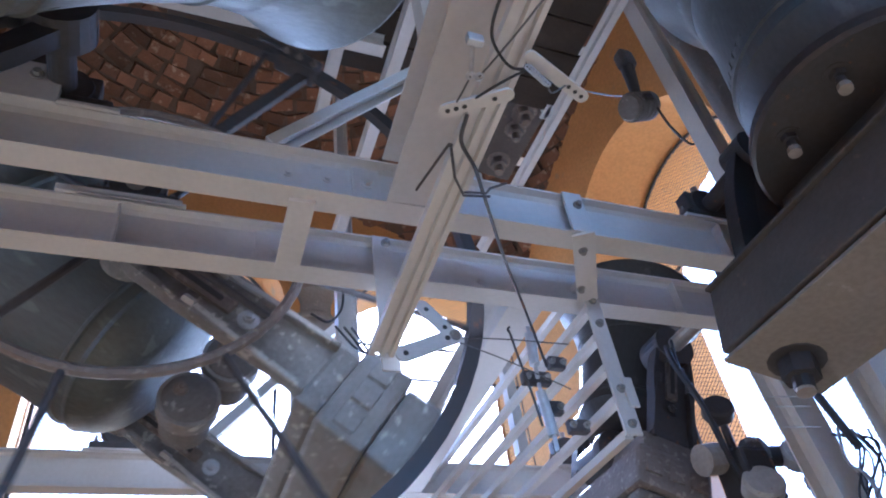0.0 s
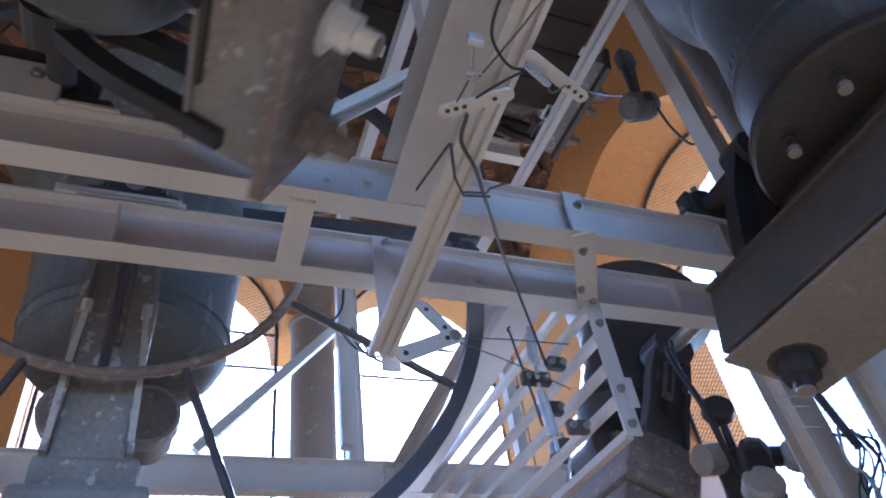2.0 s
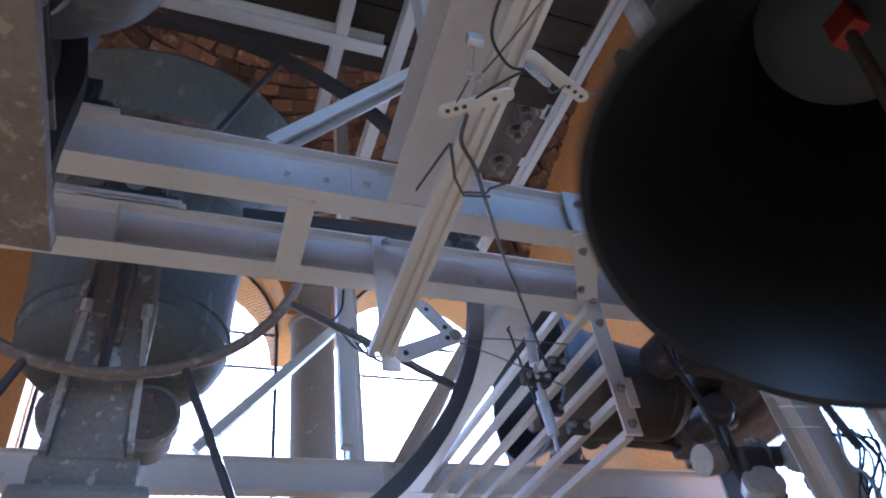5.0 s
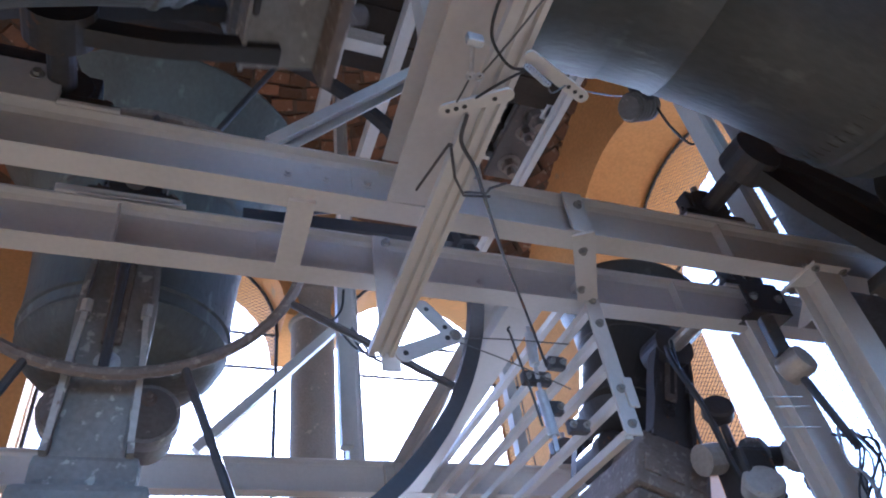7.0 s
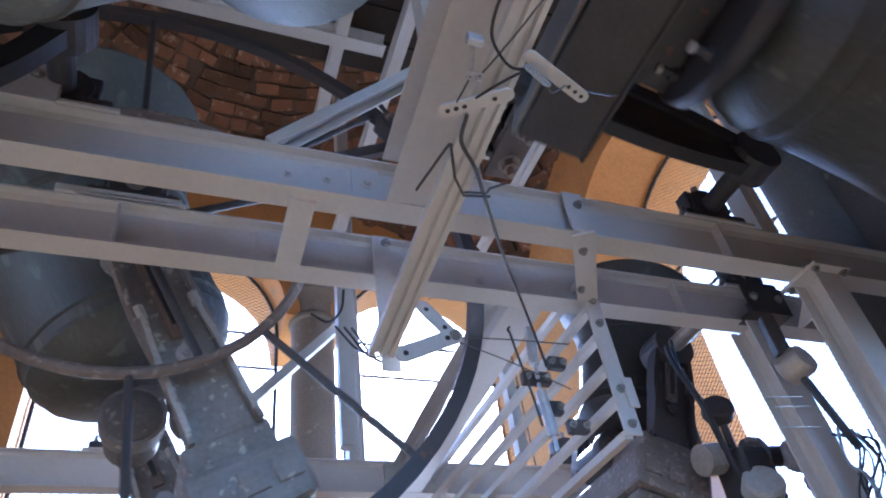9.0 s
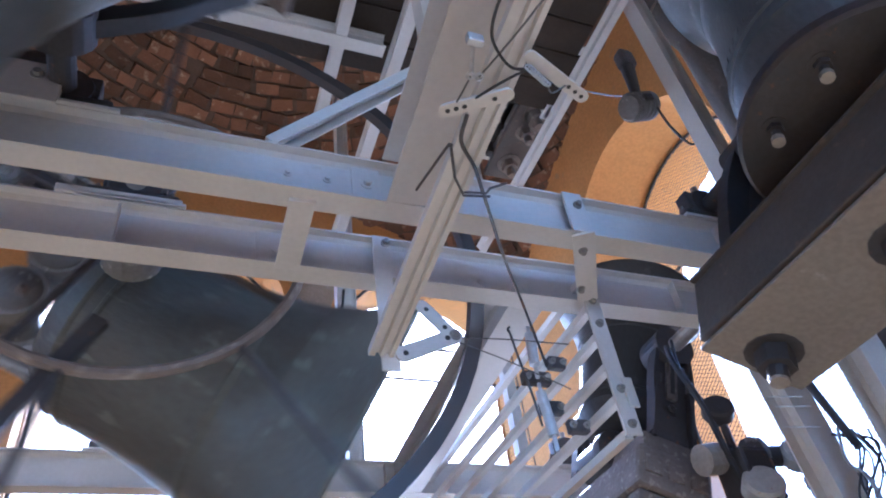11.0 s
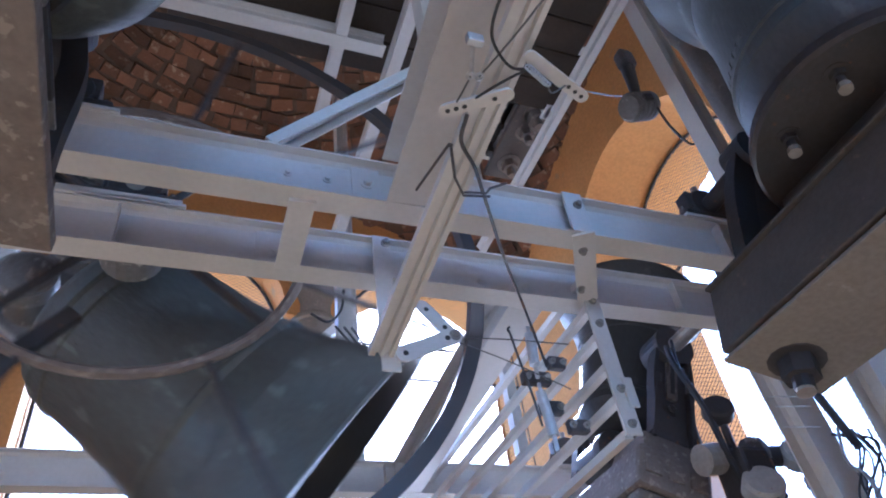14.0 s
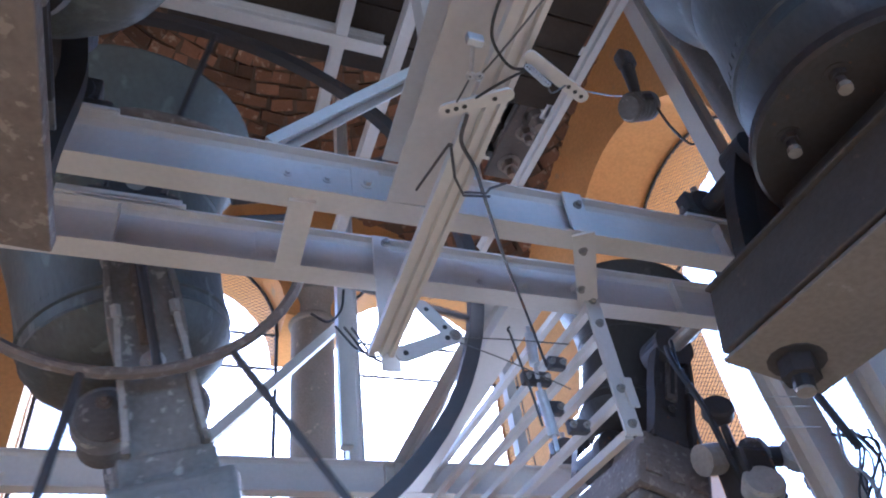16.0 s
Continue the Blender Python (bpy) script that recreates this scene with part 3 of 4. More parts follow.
def bar_yoke(b, R, zc, face, width, y0, y1, mat, blobs=0.0, ends=(.3, .3), disc=.3, nuts=()):
    """A heavy box bar under the crown, with a bolted crown disc and curved arms up to the axle."""
    top = face + .20
    y = part("yoke_bar", boxed(-width / 2, width / 2, y0, y1, -face, -face + (.035 if blobs else .013), .004), mat, b, "thick bottom plate")
    for s in (-1, 1):
        inset = .09 if blobs else .012
        cx = s * (width / 2 - inset)
        part("side_channel", boxed(cx - .02, cx + .02, y0 + .02, y1 - .01, -face + (.035 if blobs else .022), -face + .24, .006), OLDGREY if blobs else DARKPLATE, b, "dark side channel")
        part("side_flange", boxed(cx - .035, cx + .035, y0 + .02, y1 - .01, -face + .24, -face + .252, .003), OLDGREY if blobs else DARKPLATE, b)
    for i, yy in enumerate(nuts or (y1 - .14, y1 - .42, (y0 + y1) / 2 - .15, y0 + .30)):
        r = .050 if not blobs else (.054 if i % 2 == 0 else .048)
        part("tie_bolt", bolt_bm((.0, yy, -face), (0, 0, -1), r, r * 1.1, r * (1.0 if blobs else .7)), (IRON if not blobs else (RUSTY if i % 2 == 0 or R < .45 else WHITE)), y, "large hexagon nut")
        part("bolt_end", cyl(bmesh.new(), (0, yy, -face - .003 - r * (2.1 if blobs else 1.8)), (0, yy, -face - .012 - r * (2.1 if blobs else 1.8)), r * .5, 12), RUSTY if blobs else BRASS, y, "threaded bolt end")
    part("crown_disc", lathe([(0, zc - .09), (disc, zc - .09), (disc + .01, zc - .08), (disc + .01, zc - .045), (disc * .8, zc - .04), (disc * .75, zc + .01), (0, zc + .01)], 48), IRON, b, "dark round crown plate", smooth=True)
    for i in range(8):
        a = 2 * math.pi * (i + .4) / 8
        part("crown_bolt", bolt_bm((disc * .77 * math.cos(a), disc * .77 * math.sin(a), zc - .09), (0, 0, -1), .022, .02, .03), IRON, b, "worn steel bolt")
        part("bolt_end", cyl(bmesh.new(), (disc * .77 * math.cos(a), disc * .77 * math.sin(a), zc - .142), (disc * .77 * math.cos(a), disc * .77 * math.sin(a), zc - .160), .017, 10), BRASS, b, "bright bolt end")
    part("crown_block", boxed(-.11, .11, -.30, .30, -face + .22, zc - .085, .012), IRON, b)
    off = .07 if blobs else .15
    for yy in (y0 + .07, y1 - off):
        for s in (-1, 1):
            part("yoke_arm", arm_bm(yy, ((s * width * .3, -face + .15), (s * width * (.28 if blobs else .36), -face * .62), (s * width * (.26 if blobs else .30), -face * .32), (s * width * .13, -.03)), .075 if not blobs else .055, .05), BLACK, b, "curved black iron arm")
        if not blobs:
            part("arm_web", extrude(bmesh.new(), [(-width * .26, -face + .15), (width * .26, -face + .15), (width * .25, -face * .5), (width * .1, -.06), (-width * .1, -.06), (-width * .25, -face * .5)], (0, yy + .012, 0), (0, yy - .012, 0)), IRON, b)
        part("axle_boss", cyl(bmesh.new(), (0, yy - .05, 0), (0, yy + .05, 0), .085, 20), IRON, b)
        tip = yy + ends[1] if yy > 0 else yy - ends[0]
        part("axle", cyl(bmesh.new(), (0, yy, 0), (0, tip, 0), .035, 16), IRON, b)


def strap_yoke(b, R, zc, low, span, mat, ends, wide=.105, heavy=None):
    """A cast frame: front and back arms from the axle down past the crown to a stepped counterweight."""
    for s, end in zip((-1, 1), ends):
        y = s * span
        arm = part("yoke_arm", boxed(-wide, wide, y - .03, y + .03, -low + .16, -.05, .012), mat, b, "weathered cast yoke arm")
        for x in (-1, 1):
            part("flange", arm_bm(y - .03, ((x * wide * 1.12, -low + .16), (x * wide * .98, -low * .6), (x * wide * 1.08, -low * .3), (x * wide * .9, -.02)), .018, .06), mat, arm)
            part("tie_strap", arm_bm(y - .055, ((x * wide * 1.08, -low * .79), (x * wide * 1.02, -low * .53), (x * wide * .93, -low * .40), (x * wide * .9, -low * .32)), .017, .016), STRAP if heavy is None else mat, arm, "bent tie strap")
            part("tie_nut", cyl(bmesh.new(), (x * wide * .9, y - .055, -low * .33 - .022), (x * wide * .9, y - .055, -low * .33 + .022), .017, 6), STRAP if heavy is None else mat, arm)
        part("centre_rib", boxed(-.028, .028, y - .045, y, -low * .45, -.05, .010), RUSTY, arm, "rusty slotted rib")
        # no slot is cut: a black strip stands for the shade inside it
        part("slot_shade", boxed(-.010, .010, y - .048, y - .040, -low * .40, -low * .12, .002), BLACK, arm)
        part("bolt_plate", cyl(bmesh.new(), (0, y - .029, -low * .515), (0, y - .034, -low * .515), .036, 16), ZINC if heavy is None else mat, arm, "round washer")
        part("centre_bolt", bolt_bm((0, y - .034, -low * .515), (0, -1, 0), .020, .016, .010), ZINC if heavy is None else mat, arm)
        part("axle_boss", cyl(bmesh.new(), (0, y - .07, 0), (0, y + .07, 0), .10, 20), mat, b)
        part("axle", cyl(bmesh.new(), (0, y, 0), (0, y + s * end, 0), .035, 14), BRASS, b)
    for x in (-1, 1):
        lug = part("cheek", lathe([(0, -.15), (.070, -.15), (.094, -.135), (.102, -.10), (.092, -.06), (.092, .08), (0, .08)], 24), LUG if heavy is None else mat, b, "round crown lug", smooth=True)
        lug.matrix_basis = Matrix.Translation((x * wide * 1.25, 0, zc - .17)) @ pose(0, 0, 0, -90, 0, 0)
        if heavy is None:
            part("band", lathe([(.090, -.13), (.109, -.13), (.109, -.06), (.090, -.06)], 24), OLDGREY, lug, "pale worn band", smooth=True)
        part("crown_bolt", bolt_bm((0, -.04, -.152), (0, 0, -1), .018, .02, .02), RUSTY, lug)
    heavy = heavy or mat
    cw = part("counterweight", boxed(-.165, .165, -span - .06, span + .06, -low - .10, -low + .08, .022), heavy, b, "stepped weathered counterweight")
    part("step", boxed(-.13, .13, -span - .03, span + .03, -low + .08, -low + .17, .02), heavy, cw)
    part("foot", boxed(-.145, .145, -span - .03, span + .03, -low - .24, -low - .10, .02), heavy, cw)
    for x in (-.10, 0, .10):
        part("raised_bar", boxed(x - .038, x + .038, -span - .072, -span - .055, -low - .045, -low + .03, .006), heavy, cw)


def wheel(b, r, y, ring_r, mat):
    w = part("bell_wheel", rim_bm(r - .025, r + .025, y - .022, y + .022), mat, b, "large black iron bell wheel")
    part("inner_hoop", tube(bmesh.new(), ring(0, 0, ring_r, y, 48), .018, 8, True), RUSTY, w)
    for deg in (17, 67.5, 112.5, 166, -154, -110, -68, -26.5):
        a = radians(deg)
        part("spoke", cyl(bmesh.new(), (ring_r * math.cos(a), y, ring_r * math.sin(a)), ((r - .02) * math.cos(a), y, (r - .02) * math.sin(a)), .013, 8), IRON, w)
    a, c = radians(22), radians(7.4)
    part("drive_bar", extrude(bmesh.new(), rect(.05, .03), Vector((.36 * math.cos(a), y + .03, .36 * math.sin(a))), Vector(((r - .02) * math.cos(c), y + .01, (r - .02) * math.sin(c))), (0, 1, 0)), IRON, w, "thick iron driving bar")
    for i in range(4):
        a = math.pi / 2 * i
        part("hub_bar", cyl(bmesh.new(), (0, y, 0), (ring_r * math.cos(a), y, ring_r * math.sin(a)), .014, 8), IRON, w)


def rope_clamp(b, r, y, deg):
    """Bolted rope guard on the rim of a wheel."""
    m = pose(0, 0, 0, 0, -deg, 0) @ Matrix.Translation((r, y, 0))
    c = part("rope_clamp", boxed(-.05, .035, -.05, .035, -.10, .09, .008, m), IRON, b, "dark bolted rope clamp")
    for z in (-.07, 0, .06):
        part("bolt", bolt_bm(m @ Vector((-.01, -.05, z)), (0, -1, 0), .012, .012, .012), RUSTY, c)
    part("rope_end", tube(bmesh.new(), [m @ Vector((.03, -.03, .09 + .03 * k + .0)) + Vector((0, .004 * math.sin(k * 2), 0)) for k in range(5)], .011, 6), CABLE, c)


AX = {"a": (-.18, 2.48, 1.65), "b": (-.37, .72, 1.65), "c": (1.728, .656, 1.655), "d": (2.14, 2.60, 1.65), "e": (1.94, 2.5, 4.05)}
IDENT = Matrix()
bell_a = make_bell(IDENT, .655, -.215, .94, "swinging_bell", "large grey-green bronze bell with weathered yoke and black wheel")
strap_yoke(bell_a, .655, -.215, .915, .54, OLDGREY, (.28, .28), .092)
wheel(bell_a, 1.172, -.645, .55, IRON)
rope_clamp(bell_a, 1.172, -.645, 10)
bell_b = make_bell(IDENT, .54, -.34, .60, "swinging_bell", "bronze bell on a rusty plated yoke bar")
bar_yoke(bell_b, .54, -.34, .665, .32, -.60, .48, RUSTY, 1, (.39, .24), .15)
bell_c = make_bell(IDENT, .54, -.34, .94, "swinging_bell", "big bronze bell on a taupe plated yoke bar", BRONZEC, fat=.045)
bar_yoke(bell_c, .54, -.34, .803, .312, -.56, .60, TAUPE, 0, (.37, .29), .33, (.507, .064, -.38))
bell_d = make_bell(IDENT, .40, -.28, .56, "swinging_bell", "dark bronze bell on a dark cast yoke", BRONZED)
strap_yoke(bell_d, .40, -.28, .66, .36, IRON, (.56, .32), .085, RUSTY)
bell_e = make_bell(IDENT, .40, -.24, .56, "swinging_bell", "small bronze bell high under the vault", BRONZED, IRON)
bar_yoke(bell_e, .40, -.24, .55, .26, -.42, .42, DARKPLATE, 1, (.12, .12), .20)


# ---- bearings ----
def bearing(x, y, z, base, label="black cast-iron pillow block bearing on a beam"):
    """A split pillow block round the axle at z, on a pedestal from base."""
    b = empty("bearing_block", Matrix.Translation(at(x, y, z)))
    tagged(b, label, "bearing", "bell bearings")
    h = base - z
    part("housing", lathe([(.03, -.035), (.075, -.035), (.085, -.02), (.085, .02), (.075, .035), (.03, .035), (.03, -.035)], 22), IRON, b, smooth=True).matrix_basis = pose(0, 0, 0, 90, 0, 0)
    part("foot", boxed(-.13, .13, -.04, .04, h + .012, h + .05, .01), IRON, b)
    part("base_plate", boxed(-.15, .15, -.05, .05, h, h + .012, .002), PAINT, b, "grey steel base plate")
    for s in (-1, 1):
        part("bolt", bolt_bm((s * .105, 0, h + .05), (0, 0, 1), .014, .016, .02), RUSTY, b)
        part("lug", boxed(s * .07 - .02, s * .07 + .02, -.03, .03, -.02, .06, .008), IRON, b)
    part("grease_cup", cyl(bmesh.new(), (0, 0, .08), (0, 0, .12), .014, 10), BRASS, b)
    return b


for k, ys in (("a", (Y2, Y3)), ("b", (-.20, Y1)), ("c", (-.20, Y1)), ("d", (Y2, Y3))):
    for yy in ys:
        bearing(AX[k][0], yy, AX[k][2], Z0 + BH - (.02 if yy == Y3 else 0))
pl = part("bearing_plate", boxed(-.385, -.042, Y2 - .05, Y2 + .05, Z0 + BH + EZ, Z0 + BH + .026 + EZ, .004), PAINT)
tagged(pl, "long pale steel packing plate on a beam", "plate")
pp = empty("pedestal", Matrix.Translation(at(-.47, 1.316, Z0 + BH)))
tagged(pp, "pale grey steel pedestal plate in front of a bearing", "pedestal")
part("front_plate", boxed(-.16, .105, -.012, .0, -.02, .125, .004), PAINT, pp)
part("top_plate", boxed(-.16, .105, .0, .045, .113, .125, .003), PAINT, pp)
part("side_plate", boxed(.093, .105, .0, .045, .0, .113, .003), PAINT, pp)
part("bolt", bolt_bm((.045, -.012, .075), (0, -1, 0), .012), OLDGREY, pp)
part("black_lump", boxed(-.13, .07, .0, .05, .126, .20, .022), IRON, pp, "black greasy bearing cap")
for yy in (2.02, 2.98):
    bearing(AX["e"][0], yy, AX["e"][2], AX["e"][2] - .09)
    steel_beam(at(1.70, yy, AX["e"][2] - .172), at(2.20, yy, AX["e"][2] - .172), label="short high steel beam carrying a small bell", group="high beams")
    bar("steel_post", rect(.07, .07), at(1.775, yy, UZ + .05), at(1.775, yy, AX["e"][2] - .255), "short steel post under a high beam", "post", up=(1, 0, 0), group="high posts", caps=.05)


# ---- cables, cranks and fittings ----
def holed_plate(p0, p1, w, t, up, holes, name, parent=None, mat=PAINT):
    """A flat bar with round ends from p0 to p1; holes: dark studs along it."""
    m, ln = along(p0, p1, up)
    bm = bmesh.new()
    pts = []
    for k in range(9):
        a = math.pi * k / 8
        pts.append((w / 2 * math.cos(a), ln + w / 2 * math.sin(a)))
    for k in range(9):
        a = math.pi + math.pi * k / 8
        pts.append((w / 2 * math.cos(a), w / 2 * math.sin(a)))
    lo = [bm.verts.new(m @ Vector((x, -t / 2, z))) for x, z in pts]
    hi = [bm.verts.new(m @ Vector((x, t / 2, z))) for x, z in pts]
    n = len(pts)
    for i in range(n):
        bm.faces.new((lo[i], lo[(i + 1) % n], hi[(i + 1) % n], hi[i]))
    bm.faces.new(lo)
    bm.faces.new(hi)
    bmesh.ops.recalc_face_normals(bm, faces=bm.faces[:])
    ob = part(name, bm, mat, parent)
    for h in holes:
        hb = bmesh.new()
        cyl(hb, m @ Vector((0, -t / 2 - .0015, h * ln)), m @ Vector((0, t / 2 + .0015, h * ln)), w * .17, 10)
        part("hole", hb, CABLE, ob)
    return ob


def wire(pts, r, label, name="wire", mat=WIRE, n=6, smooth=True):
    p = [at(*q) for q in pts]
    ob = part(name, tube(bmesh.new(), curve_pts(p, n) if smooth else p, r, 6), mat)
    return tagged(ob, label, "cable")


cr = holed_plate(at(0.441, 0.793, 1.128), at(0.546, 0.727, 1.128), .031, .006, (0, 0, 1), (.02, .16, .30, .8), "crank_lever")
tagged(cr, "pale drilled steel lever under the channel", "lever", "levers")
cr = holed_plate(at(0.566, 0.646, 1.15), at(0.713, 0.706, 1.15), .027, .006, (0, 0, 1), (.72, .85, .97), "crank_lever")
tagged(cr, "pale drilled steel lever beside the channel", "lever", "levers")
# turnbuckle and its two eyes
tb = empty("turnbuckle", Matrix())
tagged(tb, "small steel turnbuckle with eye bolts", "turnbuckle")
part("screw", cyl(bmesh.new(), at(.435, .632, 1.125), at(.458, .70, 1.125), .0045, 8), ZINC, tb)
part("clamp", boxed(.420, .452, .618, .634, 1.112 + EZ, 1.136 + EZ, .003), ZINC, tb)
for x, y in ((.456, .700), (.474, .698)):
    part("eye", tube(bmesh.new(), [at(x + .008 * math.cos(a * .7), y + .008 * math.sin(a * .7), 1.122) for a in range(9)], .0025, 6, True), ZINC, tb)
wire(((.458, .70, 1.125), (.455, .735, 1.122), (.452, .765, 1.122)), .0022, "thin steel pull wire")
wire(((.452, .50, 1.13), (.452, .56, 1.128), (.464, .61, 1.125), (.497, .645, 1.122), (.527, .661, 1.12), (.558, .664, 1.13)), .0032, "black cable clipped to the channel", mat=CABLE)
wire(((.475, .70, 1.125), (.505, .60, 1.125), (.53, .50, 1.125)), .0022, "thin steel pull wire")
wire(((.485, .745, 1.12), (.505, .705, 1.11), (.53, .675, 1.11), (.558, .668, 1.13)), .003, "black cable clipped to the channel", mat=CABLE)
sp = bmesh.new()
tube(sp, [at(.560 + .0012 * k + .010 * math.cos(k * 1.05), .655 + .0006 * k, 1.125 + .010 * math.sin(k * 1.05)) for k in range(44)], .0022, 5)
tagged(part("coil_spring", sp, ZINC), "small bright coil spring", "spring")
wire(((.612, .68, 1.125), (.63, .695, 1.12), (.66, .684, 1.14)), .002, "thin steel pull wire")
wire(((.70, .692, 1.15), (.95, .85, 1.42), (1.40, 1.20, 2.02), (1.68, 1.48, 2.469)), .002, "thin steel wire to the lamp", smooth=True)
# wire stirrup
wire(((.452, 1.02, 1.13), (.470, .86, 1.11), (.472, .855, 1.10)), .0032, "bent steel rod stirrup", "bent_rod", IRON, smooth=False)
wire(((.470, .856, 1.10), (.505, .93, 1.09), (.535, .965, 1.085), (.54, .972, 1.085), (.60, .962, 1.085)), .0032, "bent steel rod stirrup", "bent_rod", IRON, smooth=False)
wire(((.536, .958, 1.08), (.585, .95, 1.08), (.598, .952, 1.10), (.640, .945, 1.12)), .0032, "bent steel rod stirrup", "bent_rod", IRON, smooth=False)
wire(((.482, .785, 1.118), (.487, .84, 1.10), (0.539, 0.900, 1.106), (0.590, 0.975, 1.143), (0.773, 1.250, 1.231), (0.912, 1.450, 1.294), (1.022, 1.600, 1.336), (1.052, 1.620, 1.220), (1.074, 1.630, 1.104)), .0045, "long steel pull rod", "pull_rod", IRON)
wire(((.968, 1.62, 1.235), (.960, 1.62, 1.222), (.966, 1.62, 1.208), (.975, 1.62, 1.13), (.994, 1.62, 1.0), (1.01, 1.63, .90)), .004, "hanging steel pull rod with a hooked end", "pull_rod", IRON)
wire(((.765, 1.62, 1.170), (.95, 1.64, 1.20), (1.20, 1.66, 1.22)), .0022, "thin taut steel wire")
wire(((.765, 1.62, 1.165), (.95, 1.64, 1.12), (1.16, 1.66, 1.05)), .0022, "thin taut steel wire")
# bell crank at the foot of the hanger
bc = holed_plate(at(.60, 1.60, 1.085), at(.765, 1.60, 1.165), .05, .007, (0, 1, 0), (.03, .85, .95), "bell_crank")
tagged(bc, "pale two-armed steel bell crank", "lever", "levers")
holed_plate(at(.678, 1.606, 1.265), at(.765, 1.606, 1.165), .045, .007, (0, 1, 0), (.1, .7), "arm", bc)
part("pivot", bolt_bm(at(.765, 1.597, 1.165), (0, -1, 0), .012), OLDGREY, bc)
# tension springs behind the rack
for p0, p1 in (((1.098, 1.72, 1.29), (1.090, 1.72, 1.17)), ((1.088, 1.72, 1.07), (1.098, 1.72, .92))):
    sb = bmesh.new()
    cyl(sb, at(*p0), at(*p1), .017, 14)
    cyl(sb, at(*p0) + Vector((0, 0, .03)), at(*p0), .006, 8)
    cyl(sb, at(*p1), at(*p1) - Vector((0, 0, .05)), .007, 8)
    tagged(part("tension_cylinder", sb, ZINC), "small bright steel damper cylinder", "damper", "dampers")
# dark clamps behind the slats
for x, z, w in ((1.10, 1.135, .10), (1.13, 1.03, .075), (1.19, 1.20, .06), (1.21, .97, .07)):
    k = part("slat_clamp", boxed(x - w / 2, x + w / 2, 1.735, 1.765, z - .022 + EZ, z + .022 + EZ, .005), IRON)
    for q in (-.35, .35):
        part("bolt", bolt_bm((x + q * w, 1.735, z + EZ), (0, -1, 0), .008), OLDGREY, k)
    tagged(k, "dark iron clamp bolted behind the slats", "clamp", "slat clamps")
# clutter cables at the wheel
for k, (x0, x1) in enumerate(((.66, .80), (.70, .845), (.735, .86))):
    wire(((x0, 2.6, 1.88), (x0 + .06, 2.4, 1.62 - .02 * k), (x1, 2.3, 1.66), (x1 + .03, 2.2, 1.95)), .006, "slack black cable near a wheel", mat=CABLE)
wire(((.62, 2.95, 2.20), (.72, 2.98, 2.18), (.80, 3.02, 2.30), (.84, 3.1, 2.5)), .007, "slack black cable near a window", mat=CABLE)

# lamp on the post
fl = empty("floodlight", Matrix.Translation(at(1.86, 1.53, 2.52)) @ pose(0, 0, 0, 14, 62, 20) @ Matrix.Scale(1.35, 4))
tagged(fl, "small weathered drum floodlight on a post", "floodlight")
part("drum", lathe([(0, -.065), (.042, -.065), (.046, -.058), (.046, .03), (.052, .034), (.052, .05), (.046, .06), (0, .06)], 24), DRUM, fl, smooth=True)
for k in range(4):
    part("fin", lathe([(.046, -.05 + .02 * k), (.052, -.05 + .02 * k), (.052, -.045 + .02 * k), (.046, -.045 + .02 * k)], 20), DRUM, fl)
part("bracket", boxed(-.012, .012, -.055, .055, -.03, .02, .003), IRON, fl)
wire(((1.93, 1.50, 2.50), (1.93, 1.48, 2.33), (1.98, 1.47, 2.22), (2.04, 1.46, 2.26)), .006, "black cable of the lamp", mat=CABLE)
hb = part("hammer_bracket", cyl(boxed(1.83, 1.91, 1.46, 1.53, 2.78 + EZ, 2.90 + EZ, .022), at(1.87, 1.50, 2.80), at(1.86, 1.52, 2.56), .035, 12, .022), IRON)
tagged(hb, "dark iron bracket on a post", "bracket")


# ---- striking gear at the far end ----
def hammer(p, q, r, mat, label):
    """A round hammer head at p on a stalk to its foot at q."""
    b = empty("bell_hammer", Matrix.Translation(at(*p)))
    tagged(b, label, "hammer", "hammers")
    part("head", lathe([(0, -r * .55), (r * .85, -r * .55), (r, -r * .38), (r, r * .38), (r * .85, r * .55), (0, r * .55)], 24), mat, b, smooth=True).matrix_basis = pose(0, 0, 0, 70, 0, -25)
    d = at(*q) - at(*p)
    part("stalk", cyl(bmesh.new(), d * .1, d, r * .26, 10), IRON, b)
    part("foot", box(bmesh.new(), d.x - r * .5, d.x + r * .5, d.y - r * .4, d.y + r * .4, d.z - r * .5, d.z + r * .3, r * .1), IRON, b)
    return b


hammer((2.057, 2.0, 1.217), (2.075, 2.02, 1.02), .062, IRON, "dark round hammer head on a stalk")
hammer((2.36, 1.99, 1.034), (2.46, 2.05, .96), .068, STRAP, "pale round hammer head beside a post")
hammer((2.07, 1.95, .88), (2.18, 2.0, .80), .075, STRAP, "pale round hammer head low on the gear")
mo = empty("striker_motor", Matrix.Translation(at(1.99, 1.52, 1.125)) @ pose(0, 0, 0, 0, 0, -20))
tagged(mo, "round steel striker motor on a bracket", "motor")
part("casing", lathe([(0, -.052), (.035, -.052), (.052, -.044), (.056, -.03), (.056, .03), (.05, .045), (0, .05)], 26), BRASS, mo, smooth=True).matrix_basis = pose(0, 0, 0, 80, 0, 30)
part("bracket", boxed(-.05, .0, -.02, .02, .045, .20, .006), IRON, mo)
part("arm", cyl(bmesh.new(), (0, 0, -.04), (.03, -.05, -.33), .014, 10), IRON, mo)
part("rod", cyl(bmesh.new(), (.03, .02, -.05), (.03, -.03, -.24), .007, 8), ZINC, mo)
